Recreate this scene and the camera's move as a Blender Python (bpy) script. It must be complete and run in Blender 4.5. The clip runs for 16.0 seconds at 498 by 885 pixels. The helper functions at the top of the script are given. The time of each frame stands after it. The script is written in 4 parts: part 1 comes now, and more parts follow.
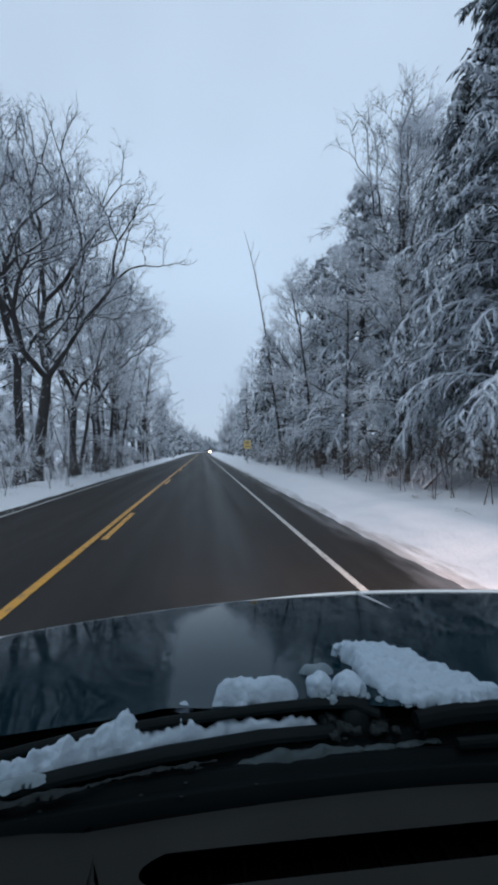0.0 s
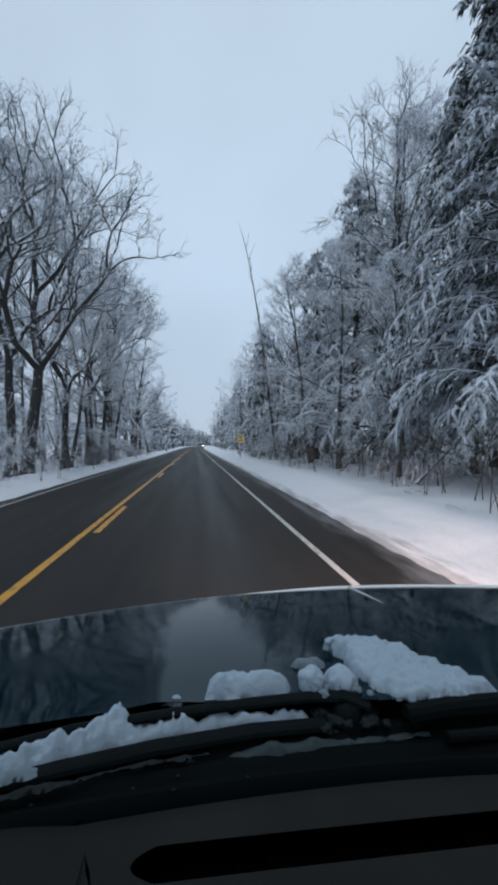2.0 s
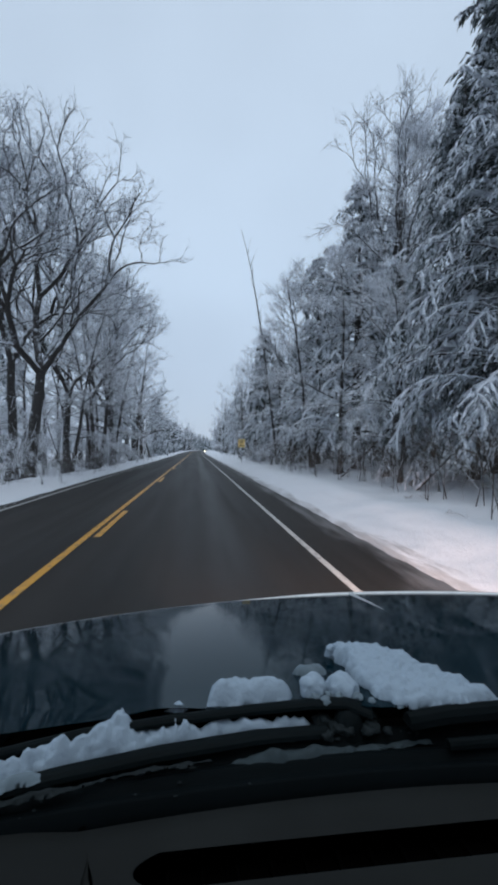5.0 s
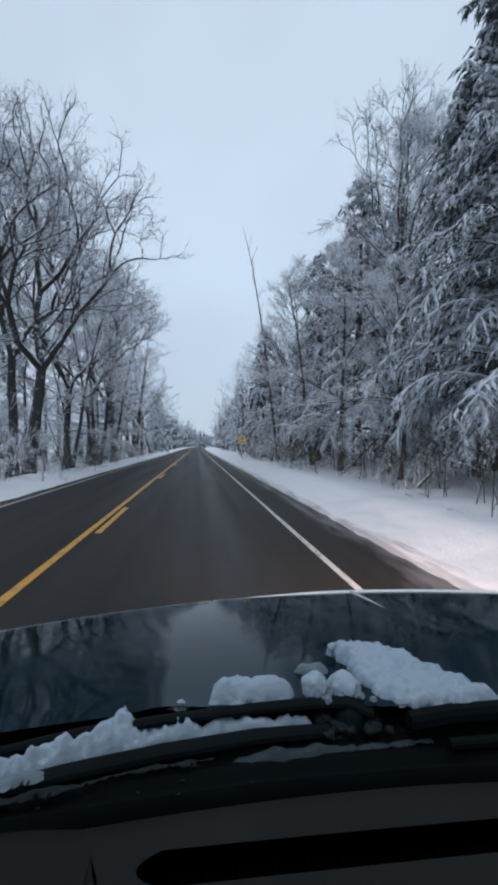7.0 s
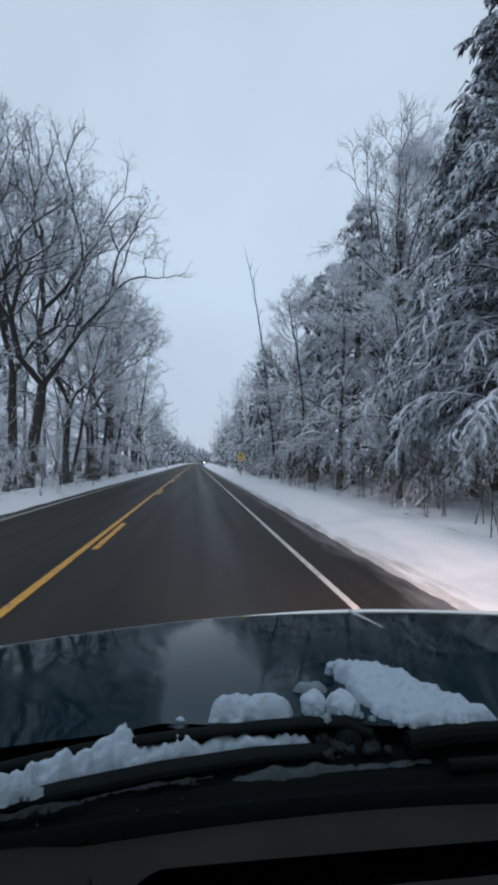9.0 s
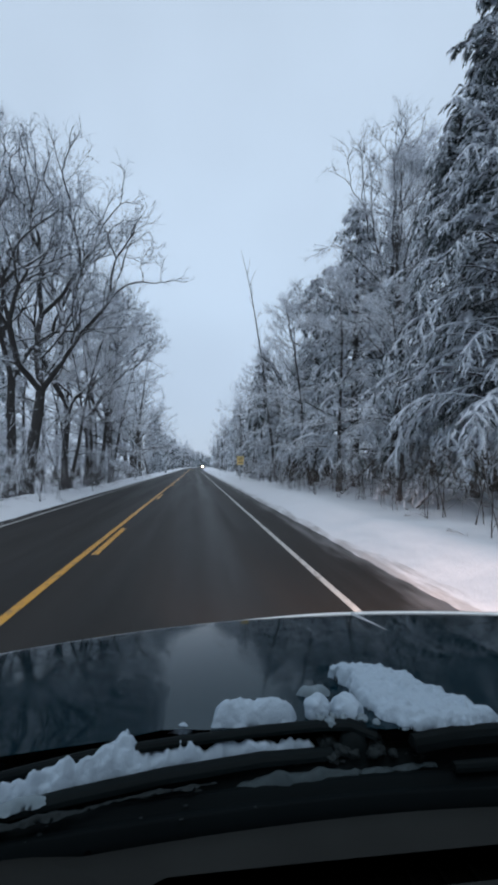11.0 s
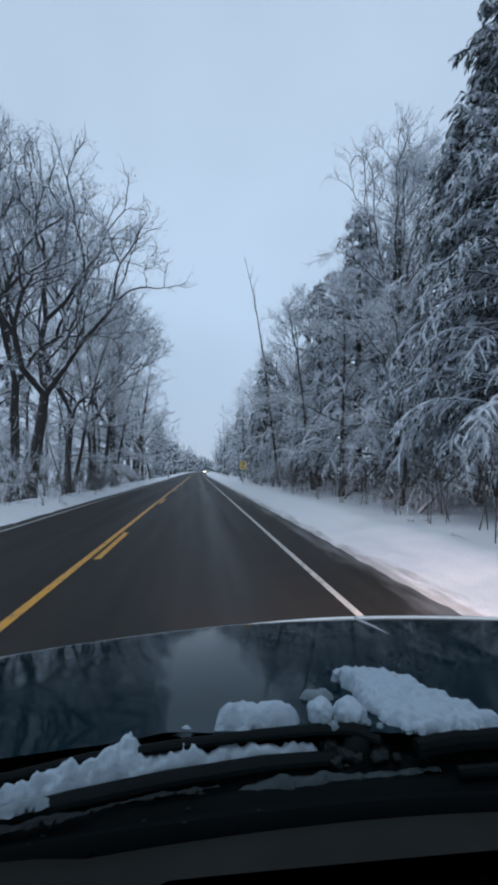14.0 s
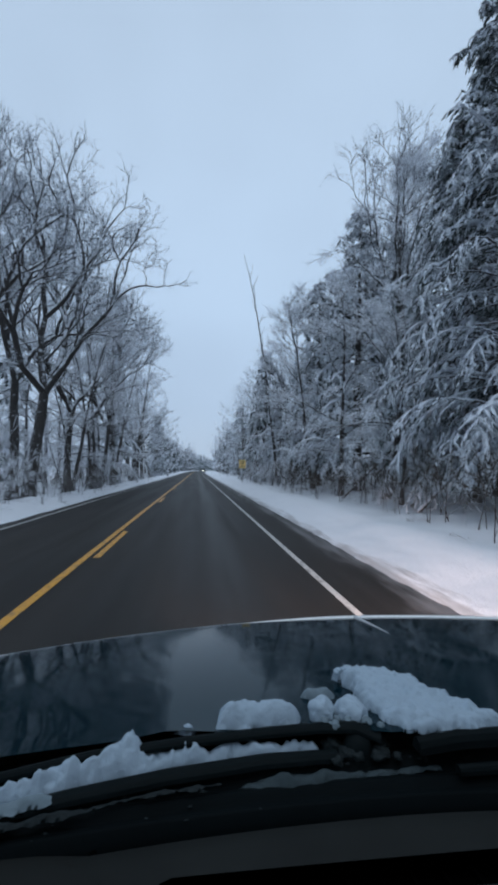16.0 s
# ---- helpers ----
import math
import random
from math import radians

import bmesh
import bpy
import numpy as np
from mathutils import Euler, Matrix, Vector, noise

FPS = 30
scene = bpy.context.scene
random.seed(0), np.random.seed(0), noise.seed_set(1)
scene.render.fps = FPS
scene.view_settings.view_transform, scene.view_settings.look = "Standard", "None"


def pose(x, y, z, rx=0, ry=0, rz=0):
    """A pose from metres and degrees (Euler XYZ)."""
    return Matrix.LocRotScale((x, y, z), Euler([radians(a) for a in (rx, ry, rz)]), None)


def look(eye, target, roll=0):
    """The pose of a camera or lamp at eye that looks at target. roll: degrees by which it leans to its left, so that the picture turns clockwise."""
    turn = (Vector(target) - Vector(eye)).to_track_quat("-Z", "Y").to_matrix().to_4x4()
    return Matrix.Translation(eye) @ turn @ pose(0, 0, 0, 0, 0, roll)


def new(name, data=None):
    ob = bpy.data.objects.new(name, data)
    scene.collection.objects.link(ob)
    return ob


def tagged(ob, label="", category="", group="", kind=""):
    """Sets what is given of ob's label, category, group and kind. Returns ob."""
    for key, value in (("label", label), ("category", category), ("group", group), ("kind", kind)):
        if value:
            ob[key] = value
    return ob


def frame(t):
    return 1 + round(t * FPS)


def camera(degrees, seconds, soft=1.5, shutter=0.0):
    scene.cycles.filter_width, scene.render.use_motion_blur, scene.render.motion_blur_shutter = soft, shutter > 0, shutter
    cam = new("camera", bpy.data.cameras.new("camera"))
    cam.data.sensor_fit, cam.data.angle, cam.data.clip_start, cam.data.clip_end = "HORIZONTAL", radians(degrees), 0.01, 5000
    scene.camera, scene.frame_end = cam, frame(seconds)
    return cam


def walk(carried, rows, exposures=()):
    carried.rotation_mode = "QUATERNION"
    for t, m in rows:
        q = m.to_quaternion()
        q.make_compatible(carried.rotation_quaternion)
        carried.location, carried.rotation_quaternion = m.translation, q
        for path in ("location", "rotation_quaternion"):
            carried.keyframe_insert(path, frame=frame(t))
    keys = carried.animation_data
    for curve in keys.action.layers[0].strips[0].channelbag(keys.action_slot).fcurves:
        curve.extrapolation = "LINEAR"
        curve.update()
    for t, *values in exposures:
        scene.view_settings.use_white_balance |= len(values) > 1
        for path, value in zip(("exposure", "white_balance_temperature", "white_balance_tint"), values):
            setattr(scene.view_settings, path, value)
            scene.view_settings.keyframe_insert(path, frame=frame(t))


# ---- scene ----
# The still thing here is the car in which the camera is held; the road, banks and woods stand round it.
cam = camera(60.0, 16.0, soft=3.7)
ROWS = [
    (0.0, 0.011, 0.012, 1.493, -6.21, 1.05, 0.64),
    (0.5, 0.011, 0.019, 1.496, -6.64, -0.34, 0.67),
    (1.0, 0.014, 0.020, 1.493, -6.38, 0.01, 0.81),
    (1.5, 0.009, 0.015, 1.493, -7.19, 0.23, 0.18),
    (2.0, 0.009, 0.015, 1.494, -7.11, 0.27, 0.12),
    (2.5, 0.007, 0.012, 1.494, -7.31, 0.43, 0.01),
    (3.0, 0.011, 0.016, 1.494, -6.98, 0.39, 0.40),
    (3.5, 0.009, 0.009, 1.495, -7.06, 0.86, 0.28),
    (4.0, 0.012, 0.010, 1.496, -6.67, 0.82, 0.71),
    (6.5, -0.008, 0.004, 1.503, -7.56, 1.00, -1.65),
    (7.0, 0.001, 0.009, 1.504, -6.92, 0.44, -0.29),
    (7.5, 0.003, 0.008, 1.507, -6.90, 0.36, -0.29),
    (8.0, 0.006, -0.002, 1.505, -6.10, 2.11, 0.44),
    (8.5, 0.000, -0.006, 1.506, -5.95, 2.59, -0.26),
    (9.0, -0.008, -0.011, 1.507, -7.09, 2.70, -1.01),
    (11.5, -0.010, -0.008, 1.504, -7.14, 3.29, -0.27),
    (12.0, -0.012, -0.009, 1.502, -7.17, 3.44, -0.53),
    (12.5, -0.008, -0.011, 1.505, -6.76, 3.55, 0.12),
    (13.0, -0.010, -0.013, 1.504, -6.80, 3.74, -0.13),
    (13.5, -0.009, -0.014, 1.503, -6.23, 3.82, -0.12),
    (14.0, -0.011, -0.012, 1.502, -6.82, 3.77, -0.42),
    (14.5, -0.009, -0.011, 1.502, -6.61, 3.58, -0.04),
    (15.0, -0.004, -0.011, 1.506, -6.29, 3.55, 0.56),
    (15.5, -0.004, -0.013, 1.504, -5.93, 3.83, 0.50),
    (16.0, -0.016, -0.013, 1.503, -6.91, 3.63, -0.60),
]
walk(cam, [(t, pose(x, y, z, 90 + p, r, w)) for t, x, y, z, w, p, r in ROWS], exposures=((0.0, 0.12, 6600, 8), (0.5, 0.10, 6750, 8), (1.5, 0.10, 6850, 8), (2.0, 0.08, 6800, 8), (2.5, 0.05, 6150, 0), (3.0, 0.04, 6120, 0), (4.0, 0.04, 6480, 8), (6.5, 0.22, 6900, 10), (7.0, 0.18, 6900, 10), (9.0, 0.12, 6900, 10), (11.5, 0.14, 6720, 9), (12.0, 0.14, 6660, 9), (12.5, 0.03, 6480, 8), (14.0, 0.02, 6440, 8), (16.0, 0.02, 6400, 8)))

# ---- world and light: an overcast winter dusk ----
world = bpy.data.worlds.new("overcast_dusk")
scene.world = world
world.use_nodes = True
wn, wl = world.node_tree.nodes, world.node_tree.links
wn.clear()
w_out = wn.new("ShaderNodeOutputWorld")
w_bg = wn.new("ShaderNodeBackground")
w_co = wn.new("ShaderNodeTexCoord")
w_sep = wn.new("ShaderNodeSeparateXYZ")
w_ramp = wn.new("ShaderNodeValToRGB")
w_sky = wn.new("ShaderNodeTexSky")
w_sky.sky_type, w_sky.sun_disc = "NISHITA", False
w_sky.sun_elevation, w_sky.sun_rotation = radians(78), radians(180)
w_noise = wn.new("ShaderNodeTexNoise")
w_noise.inputs["Scale"].default_value, w_noise.inputs["Detail"].default_value = 1.6, 3.0
w_cloud = wn.new("ShaderNodeMapRange")
w_cloud.inputs[1].default_value, w_cloud.inputs[2].default_value = 0.3, 0.7
w_cloud.inputs[3].default_value, w_cloud.inputs[4].default_value = 0.89, 1.09
w_dim = wn.new("ShaderNodeVectorMath")
w_dim.operation = "SCALE"
w_mix = wn.new("ShaderNodeMix")
w_mix.data_type, w_mix.inputs[0].default_value = "RGBA", 0.012
els = w_ramp.color_ramp.elements
els[0].position, els[0].color = 0.0, (0.40, 0.50, 0.66, 1)
els[1].position, els[1].color = 1.0, (0.50, 0.62, 0.78, 1)
mid = els.new(0.35)
mid.color = (0.47, 0.60, 0.775, 1)
wl.new(w_co.outputs["Generated"], w_sep.inputs[0])
wl.new(w_sep.outputs["Z"], w_ramp.inputs[0])
wl.new(w_co.outputs["Generated"], w_noise.inputs["Vector"])
wl.new(w_noise.outputs[0], w_cloud.inputs[0])
wl.new(w_ramp.outputs[0], w_dim.inputs[0])
wl.new(w_cloud.outputs[0], w_dim.inputs["Scale"])
wl.new(w_dim.outputs[0], w_mix.inputs[6])
wl.new(w_sky.outputs[0], w_mix.inputs[7])
wl.new(w_mix.outputs[2], w_bg.inputs[0])
w_bg.inputs[1].default_value = 1.0
wl.new(w_bg.outputs[0], w_out.inputs[0])

sun_data = bpy.data.lights.new("sun", "SUN")
sun_data.energy, sun_data.angle, sun_data.color = 0.5, radians(30), (0.86, 0.93, 1.0)
sun = new("sun", sun_data)
sun.matrix_basis = look((0, -12, 60), (0, 0, 0))


# ---- materials ----
class Mat:
    """A node material: m.nodes, with short ways to make and join nodes."""

    def __init__(self, name, rough=0.6, metal=0.0, base=(0.5, 0.5, 0.5), spec=0.5):
        self.m = bpy.data.materials.new(name)
        self.m.use_nodes = True
        self.n, self.l = self.m.node_tree.nodes, self.m.node_tree.links
        self.b = self.n["Principled BSDF"]
        self.set("Base Color", (*base, 1))
        self.set("Roughness", rough)
        self.set("Metallic", metal)
        self.set("Specular IOR Level", spec)

    def set(self, key, value):
        self.b.inputs[key].default_value = value

    def put(self, out, key):
        self.l.new(out, self.b.inputs[key])

    def coord(self, kind="Object", scale=(1, 1, 1)):
        co, mp = self.n.new("ShaderNodeTexCoord"), self.n.new("ShaderNodeMapping")
        mp.inputs["Scale"].default_value = scale
        self.l.new(co.outputs[kind], mp.inputs[0])
        return mp.outputs[0]

    def noise(self, scale, detail=4.0, co=None, rough=0.55):
        t = self.n.new("ShaderNodeTexNoise")
        t.inputs["Scale"].default_value, t.inputs["Detail"].default_value = scale, detail
        t.inputs["Roughness"].default_value = rough
        self.l.new(co or self.coord(), t.inputs["Vector"])
        return t.outputs[0]

    def ramp(self, fac, a, b, lo=0.0, hi=1.0):
        t = self.n.new("ShaderNodeMapRange")
        t.interpolation_type = "SMOOTHSTEP"
        for i, v in enumerate((a, b, lo, hi)):
            t.inputs[i + 1].default_value = v
        self.l.new(fac, t.inputs[0])
        return t.outputs[0]

    def mix(self, fac, a, b):
        t = self.n.new("ShaderNodeMix")
        t.data_type = "RGBA"
        for i, v in ((0, fac), (6, a), (7, b)):
            if isinstance(v, (tuple, float, int)):
                t.inputs[i].default_value = (*v, 1) if isinstance(v, tuple) else v
            else:
                self.l.new(v, t.inputs[i])
        return t.outputs[2]

    def math(self, op, a, b=0.0):
        t = self.n.new("ShaderNodeMath")
        t.operation = op
        for i, v in enumerate((a, b)):
            if isinstance(v, (float, int)):
                t.inputs[i].default_value = v
            else:
                self.l.new(v, t.inputs[i])
        return t.outputs[0]

    def up(self):
        g, s = self.n.new("ShaderNodeNewGeometry"), self.n.new("ShaderNodeSeparateXYZ")
        self.l.new(g.outputs["Normal"], s.inputs[0])
        return s.outputs["Z"]

    def place(self, axis):
        co, s = self.n.new("ShaderNodeTexCoord"), self.n.new("ShaderNodeSeparateXYZ")
        self.l.new(co.outputs["Object"], s.inputs[0])
        return s.outputs[axis]

    def chance(self):
        return self.n.new("ShaderNodeObjectInfo").outputs["Random"]

    def bump(self, height, strength=0.3, distance=0.01):
        t = self.n.new("ShaderNodeBump")
        t.inputs["Strength"].default_value, t.inputs["Distance"].default_value = strength, distance
        self.l.new(height, t.inputs["Height"])
        self.put(t.outputs[0], "Normal")


SNOW = (0.80, 0.83, 0.88)


def snow_material(name, dirt=0.25, grain=60, relief=0.02, clean=SNOW, grey=(0.52, 0.55, 0.60), worn=(0.62, 0.67, 0.75)):
    m = Mat(name, rough=0.75, spec=0.25)
    big, fine = m.noise(0.7, 5), m.noise(grain, 4)
    c = m.mix(m.ramp(big, 0.45, 0.8, 0, dirt), clean, grey)
    m.put(m.mix(m.ramp(fine, 0.3, 0.75, 0, 0.25), c, worn), "Base Color")
    m.bump(m.math("ADD", fine, m.noise(grain / 8, 4)), 0.5, relief)
    return m.m


def snowy(name, base, dark, lo, hi, grain=9, snow=SNOW):
    """Bark, twig or needle that carries snow on what faces up."""
    m = Mat(name, rough=0.85, spec=0.2)
    n, fine = m.noise(grain, 4), m.noise(grain * 6, 3)
    bare = m.mix(m.ramp(fine, 0.3, 0.7), dark, base)
    load = m.math("ADD", m.up(), m.math("MULTIPLY", m.math("SUBTRACT", n, 0.5), 1.7))
    load = m.math("ADD", load, m.math("MULTIPLY", m.math("SUBTRACT", m.chance(), 0.5), 0.25))
    m.put(m.mix(m.ramp(load, lo, hi), bare, snow), "Base Color")
    m.bump(fine, 0.5, 0.02)
    return m.m


BARK = snowy("bark_with_snow", (0.085, 0.077, 0.072), (0.035, 0.033, 0.032), 0.2, 0.6, 5)
TWIG = snowy("frosted_twigs", (0.26, 0.26, 0.27), (0.15, 0.15, 0.155), -1.25, -0.3, 2.5, (0.88, 0.90, 0.94))
BARE_TWIG = snowy("dark_twigs_with_some_snow", (0.13, 0.13, 0.14), (0.06, 0.06, 0.066), -0.95, 0.25, 2.5, (0.78, 0.82, 0.88))
NEEDLE = snowy("needles_with_snow", (0.085, 0.105, 0.097), (0.045, 0.06, 0.057), -0.45, 0.8, 1.6, (0.72, 0.76, 0.82))
PAD = snow_material("snow_on_boughs", 0.4, 14, 0.02, (0.76, 0.79, 0.84), (0.42, 0.47, 0.52), (0.50, 0.55, 0.61))
BUSH = snowy("brown_brush_with_snow", (0.10, 0.08, 0.065), (0.045, 0.038, 0.03), 0.5, 1.1, 3)


def bank_snow():
    """Roadside snow: clean away from the road, with thrown grit and slush along its edge."""
    m = Mat("roadside_snow", rough=0.75, spec=0.25)
    big, fine, mid = m.noise(0.7, 5), m.noise(26, 4), m.noise(3.2, 6)
    c = m.mix(m.ramp(big, 0.45, 0.8, 0, 0.3), (0.70, 0.715, 0.745), (0.50, 0.52, 0.56))
    c = m.mix(m.ramp(fine, 0.3, 0.75, 0, 0.25), c, (0.57, 0.60, 0.66))
    x = m.place("X")
    near = m.math("MULTIPLY", m.ramp(x, 3.45, 2.8), m.ramp(x, 0.0, 1.0))
    streak = m.noise(1.0, 7, m.coord(scale=(5.0, 0.7, 1)), 0.65)
    grit = m.ramp(m.math("ADD", streak, m.math("MULTIPLY", near, 0.42)), 0.70, 0.98, 0, 0.65)
    m.put(m.mix(grit, c, (0.20, 0.19, 0.185)), "Base Color")
    m.bump(m.math("ADD", m.math("ADD", fine, m.noise(3.25, 4)), m.math("MULTIPLY", mid, 2.0)), 0.4, 0.022)
    return m.m


BANK = bank_snow()
# snow on the car: the shade from roof and glass is put into its colour
CLUMP = snow_material("shade_toned_snow", 0.3, 90, 0.006, (0.34, 0.42, 0.49), (0.22, 0.285, 0.34), (0.24, 0.30, 0.36))
# three slush tones, the darkest near black so that it blends with the cowl
SLUSH = snow_material("dark_grey_slush", 0.9, 60, 0.003, (0.034, 0.05, 0.056), (0.006, 0.012, 0.014), (0.004, 0.008, 0.009))
GREY_SLUSH = snow_material("mid_grey_slush", 0.9, 60, 0.004, (0.17, 0.22, 0.25), (0.08, 0.105, 0.12), (0.06, 0.08, 0.09))
DARK_SLUSH = snow_material("near_black_slush", 0.9, 70, 0.006, (0.008, 0.014, 0.0155), (0.002, 0.004, 0.0048), (0.001, 0.002, 0.0025))


def asphalt():
    m = Mat("wet_asphalt", rough=0.5, spec=0.16)
    x = m.place("X")
    streak = m.noise(1.0, 5, m.coord(scale=(1.6, 0.05, 1)))
    patch, grit = m.noise(1.0, 5, m.coord(scale=(1.3, 0.06, 1))), m.noise(160, 3)
    c = m.mix(m.ramp(streak, 0.35, 0.7), (0.0145, 0.0128, 0.0112), (0.024, 0.021, 0.0185))
    c = m.mix(m.ramp(grit, 0.45, 0.8, 0, 0.3), c, (0.08, 0.08, 0.08))
    # slush swept along the shoulders
    smear = m.noise(1.0, 8, m.coord(scale=(4.5, 0.4, 1)), 0.68)
    right = m.math("MULTIPLY", m.ramp(x, 1.9, 2.8, 0.02, 0.40), m.ramp(x, 1.75, 1.95))
    left = m.ramp(m.math("MULTIPLY", x, -1.0), 4.7, 5.7, 0.0, 0.34)
    slush = m.ramp(m.math("ADD", smear, m.math("ADD", right, left)), 0.70, 1.0, 0, 0.42)
    m.put(m.mix(slush, c, (0.36, 0.36, 0.375)), "Base Color")
    # the polished lane of each wheel is wetter than the rest
    lane = m.math("MULTIPLY", m.ramp(x, 0.05, 0.4), m.ramp(x, 0.95, 0.55))
    wet = m.math("ADD", m.ramp(patch, 0.3, 0.75, 0.55, 0.66), m.math("MULTIPLY", slush, 0.3))
    wet = m.math("SUBTRACT", wet, m.math("MULTIPLY", lane, 0.085))
    m.put(wet, "Roughness")
    m.bump(m.math("ADD", grit, m.math("MULTIPLY", smear, 0.6)), 0.35, 0.006)
    return m.m


def paint(name, colour):
    m = Mat(name, rough=0.5)
    wear = m.noise(1.0, 6, m.coord(scale=(22, 5, 1)))
    m.put(m.mix(m.ramp(wear, 0.5, 0.72), colour, (0.09, 0.088, 0.085)), "Base Color")
    m.bump(m.noise(120, 3), 0.3, 0.004)
    return m.m


ASPHALT = asphalt()
WHITE_PAINT = paint("worn_white_road_paint", (0.46, 0.46, 0.44))
YELLOW_PAINT = paint("worn_yellow_road_paint", (0.60, 0.29, 0.035))


def car_paint():
    m = Mat("dark_car_paint", rough=0.1, base=(0.012, 0.016, 0.02), spec=0.155)
    film = m.noise(2.2, 6, m.coord(scale=(1.2, 2.6, 1)))
    spots = m.noise(95, 3)
    m.set("Specular Tint", (0.42, 0.86, 1.0, 1))
    m.put(m.math("ADD", m.ramp(film, 0.42, 0.75, 0.05, 0.12), m.ramp(spots, 0.6, 0.72, 0, 0.13)), "Roughness")
    m.put(m.mix(m.ramp(film, 0.45, 0.85, 0, 0.5), (0.0012, 0.010, 0.0155), (0.004, 0.018, 0.026)), "Base Color")
    m.bump(m.math("ADD", m.ramp(spots, 0.6, 0.72), m.noise(2.2, 1)), 0.03, 0.004)
    return m.m


def plastic(name, colour, rough=0.7, grain=700, spec=0.12):
    m = Mat(name, rough=rough, spec=spec)
    m.put(m.mix(m.ramp(m.noise(5, 4), 0.3, 0.75), colour, tuple(c * 1.35 for c in colour)), "Base Color")
    m.bump(m.noise(grain, 2), 0.35, 0.0008)
    return m.m


CAR_PAINT = car_paint()
DASH = plastic("grained_grey_dashboard_plastic", (0.0118, 0.0132, 0.0126))
VENT = plastic("black_vent_plastic", (0.001, 0.001, 0.001), 0.9, 700, 0.01)
COWL = plastic("black_cowl_plastic", (0.0018, 0.0034, 0.004), 0.7, 300, 0.05)
RUBBER = plastic("black_rubber", (0.0032, 0.0056, 0.0062), 0.6, 300, 0.06)
CLOTH = plastic("grey_roof_lining", (0.10, 0.10, 0.10), 0.95, 900)
TRIM = Mat("dull_bright_trim", rough=0.42, metal=1.0, base=(0.66, 0.66, 0.65)).m
CHROME = Mat("chrome", rough=0.15, metal=1.0, base=(0.7, 0.7, 0.72)).m
STEEL = plastic("galvanised_steel", (0.30, 0.31, 0.32), 0.5, 80)
SIGN_FACE = plastic("amber_sign_sheeting", (0.90, 0.64, 0.26), 0.45, 60, 0.4)
SIGN_DARK = plastic("dark_sign_print", (0.03, 0.03, 0.03), 0.5, 60)
LENS = Mat("lamp_lens", rough=0.1, base=(0.6, 0.6, 0.6)).m


def glow(name, colour, strength):
    m = Mat(name, base=(0.8, 0.8, 0.8))
    m.set("Emission Color", (*colour, 1))
    m.set("Emission Strength", strength)
    return m.m


HEADLIGHT = glow("lit_headlight", (1.0, 0.70, 0.36), 150.0)


def glass():
    m = Mat("clear_glass")
    clear, gloss, both = m.n.new("ShaderNodeBsdfTransparent"), m.n.new("ShaderNodeBsdfGlossy"), m.n.new("ShaderNodeMixShader")
    gloss.inputs["Roughness"].default_value = 0.02
    both.inputs[0].default_value = 0.03
    m.l.new(clear.outputs[0], both.inputs[1])
    m.l.new(gloss.outputs[0], both.inputs[2])
    m.l.new(both.outputs[0], m.n["Material Output"].inputs[0])
    return m.m


GLASS = glass()


# ---- mesh helpers ----
def mesh_of(name, verts, faces, mat, smooth=True):
    me = bpy.data.meshes.new(name)
    me.from_pydata([tuple(v) for v in verts], [], [tuple(f) for f in faces])
    me.materials.append(mat)
    if smooth:
        me.polygons.foreach_set("use_smooth", [True] * len(me.polygons))
    me.update()
    return me


def under(name, me, parent, label=""):
    ob = new(name, me)
    ob.parent = parent
    return tagged(ob, label)


def part(name, bm, mat, parent, label="", smooth=False):
    me = bpy.data.meshes.new(name)
    bm.to_mesh(me)
    bm.free()
    me.materials.append(mat)
    if smooth:
        me.polygons.foreach_set("use_smooth", [True] * len(me.polygons))
    return under(name, me, parent, label)


def thing(name, label, category, group="", at=None):
    ob = new(name)
    ob.empty_display_size = 0.2
    if at is not None:
        ob.matrix_basis = at
    return tagged(ob, label, category, group)


def box(bm, lo, hi, m=None, bevel=0.0):
    r = bmesh.ops.create_cube(bm, size=1)
    v = r["verts"]
    c = [(a + b) / 2 for a, b in zip(lo, hi)]
    s = [b - a for a, b in zip(lo, hi)]
    bmesh.ops.transform(bm, matrix=(m or Matrix()) @ Matrix.LocRotScale(c, None, s), verts=v)
    if bevel:
        e = list({e for w in v for e in w.link_edges})
        bmesh.ops.bevel(bm, geom=e, offset=bevel, segments=2, affect="EDGES", profile=0.5)
    return bm


def rod(bm, a, b, r0, r1=None, sides=10):
    a, b = Vector(a), Vector(b)
    d = b - a
    m = Matrix.Translation((a + b) / 2) @ d.to_track_quat("Z", "Y").to_matrix().to_4x4()
    bmesh.ops.create_cone(bm, cap_ends=True, segments=sides, radius1=r0, radius2=r0 if r1 is None else r1, depth=d.length, matrix=m)
    return bm


def sheet(xs, ys, z, thick=0.0):
    """A grid of points (x, y, z(x, y)) as verts and faces."""
    verts = [(x, y, z(x, y)) for y in ys for x in xs]
    n = len(xs)
    faces = [(j * n + i, j * n + i + 1, (j + 1) * n + i + 1, (j + 1) * n + i) for j in range(len(ys) - 1) for i in range(n - 1)]
    return verts, faces


def bend(y):
    """The road's far bend to the right."""
    return 1.9e-4 * max(0.0, y - 120.0) ** 2 if y < 900 else 1.9e-4 * 780 ** 2 + (y - 900) * 0.296


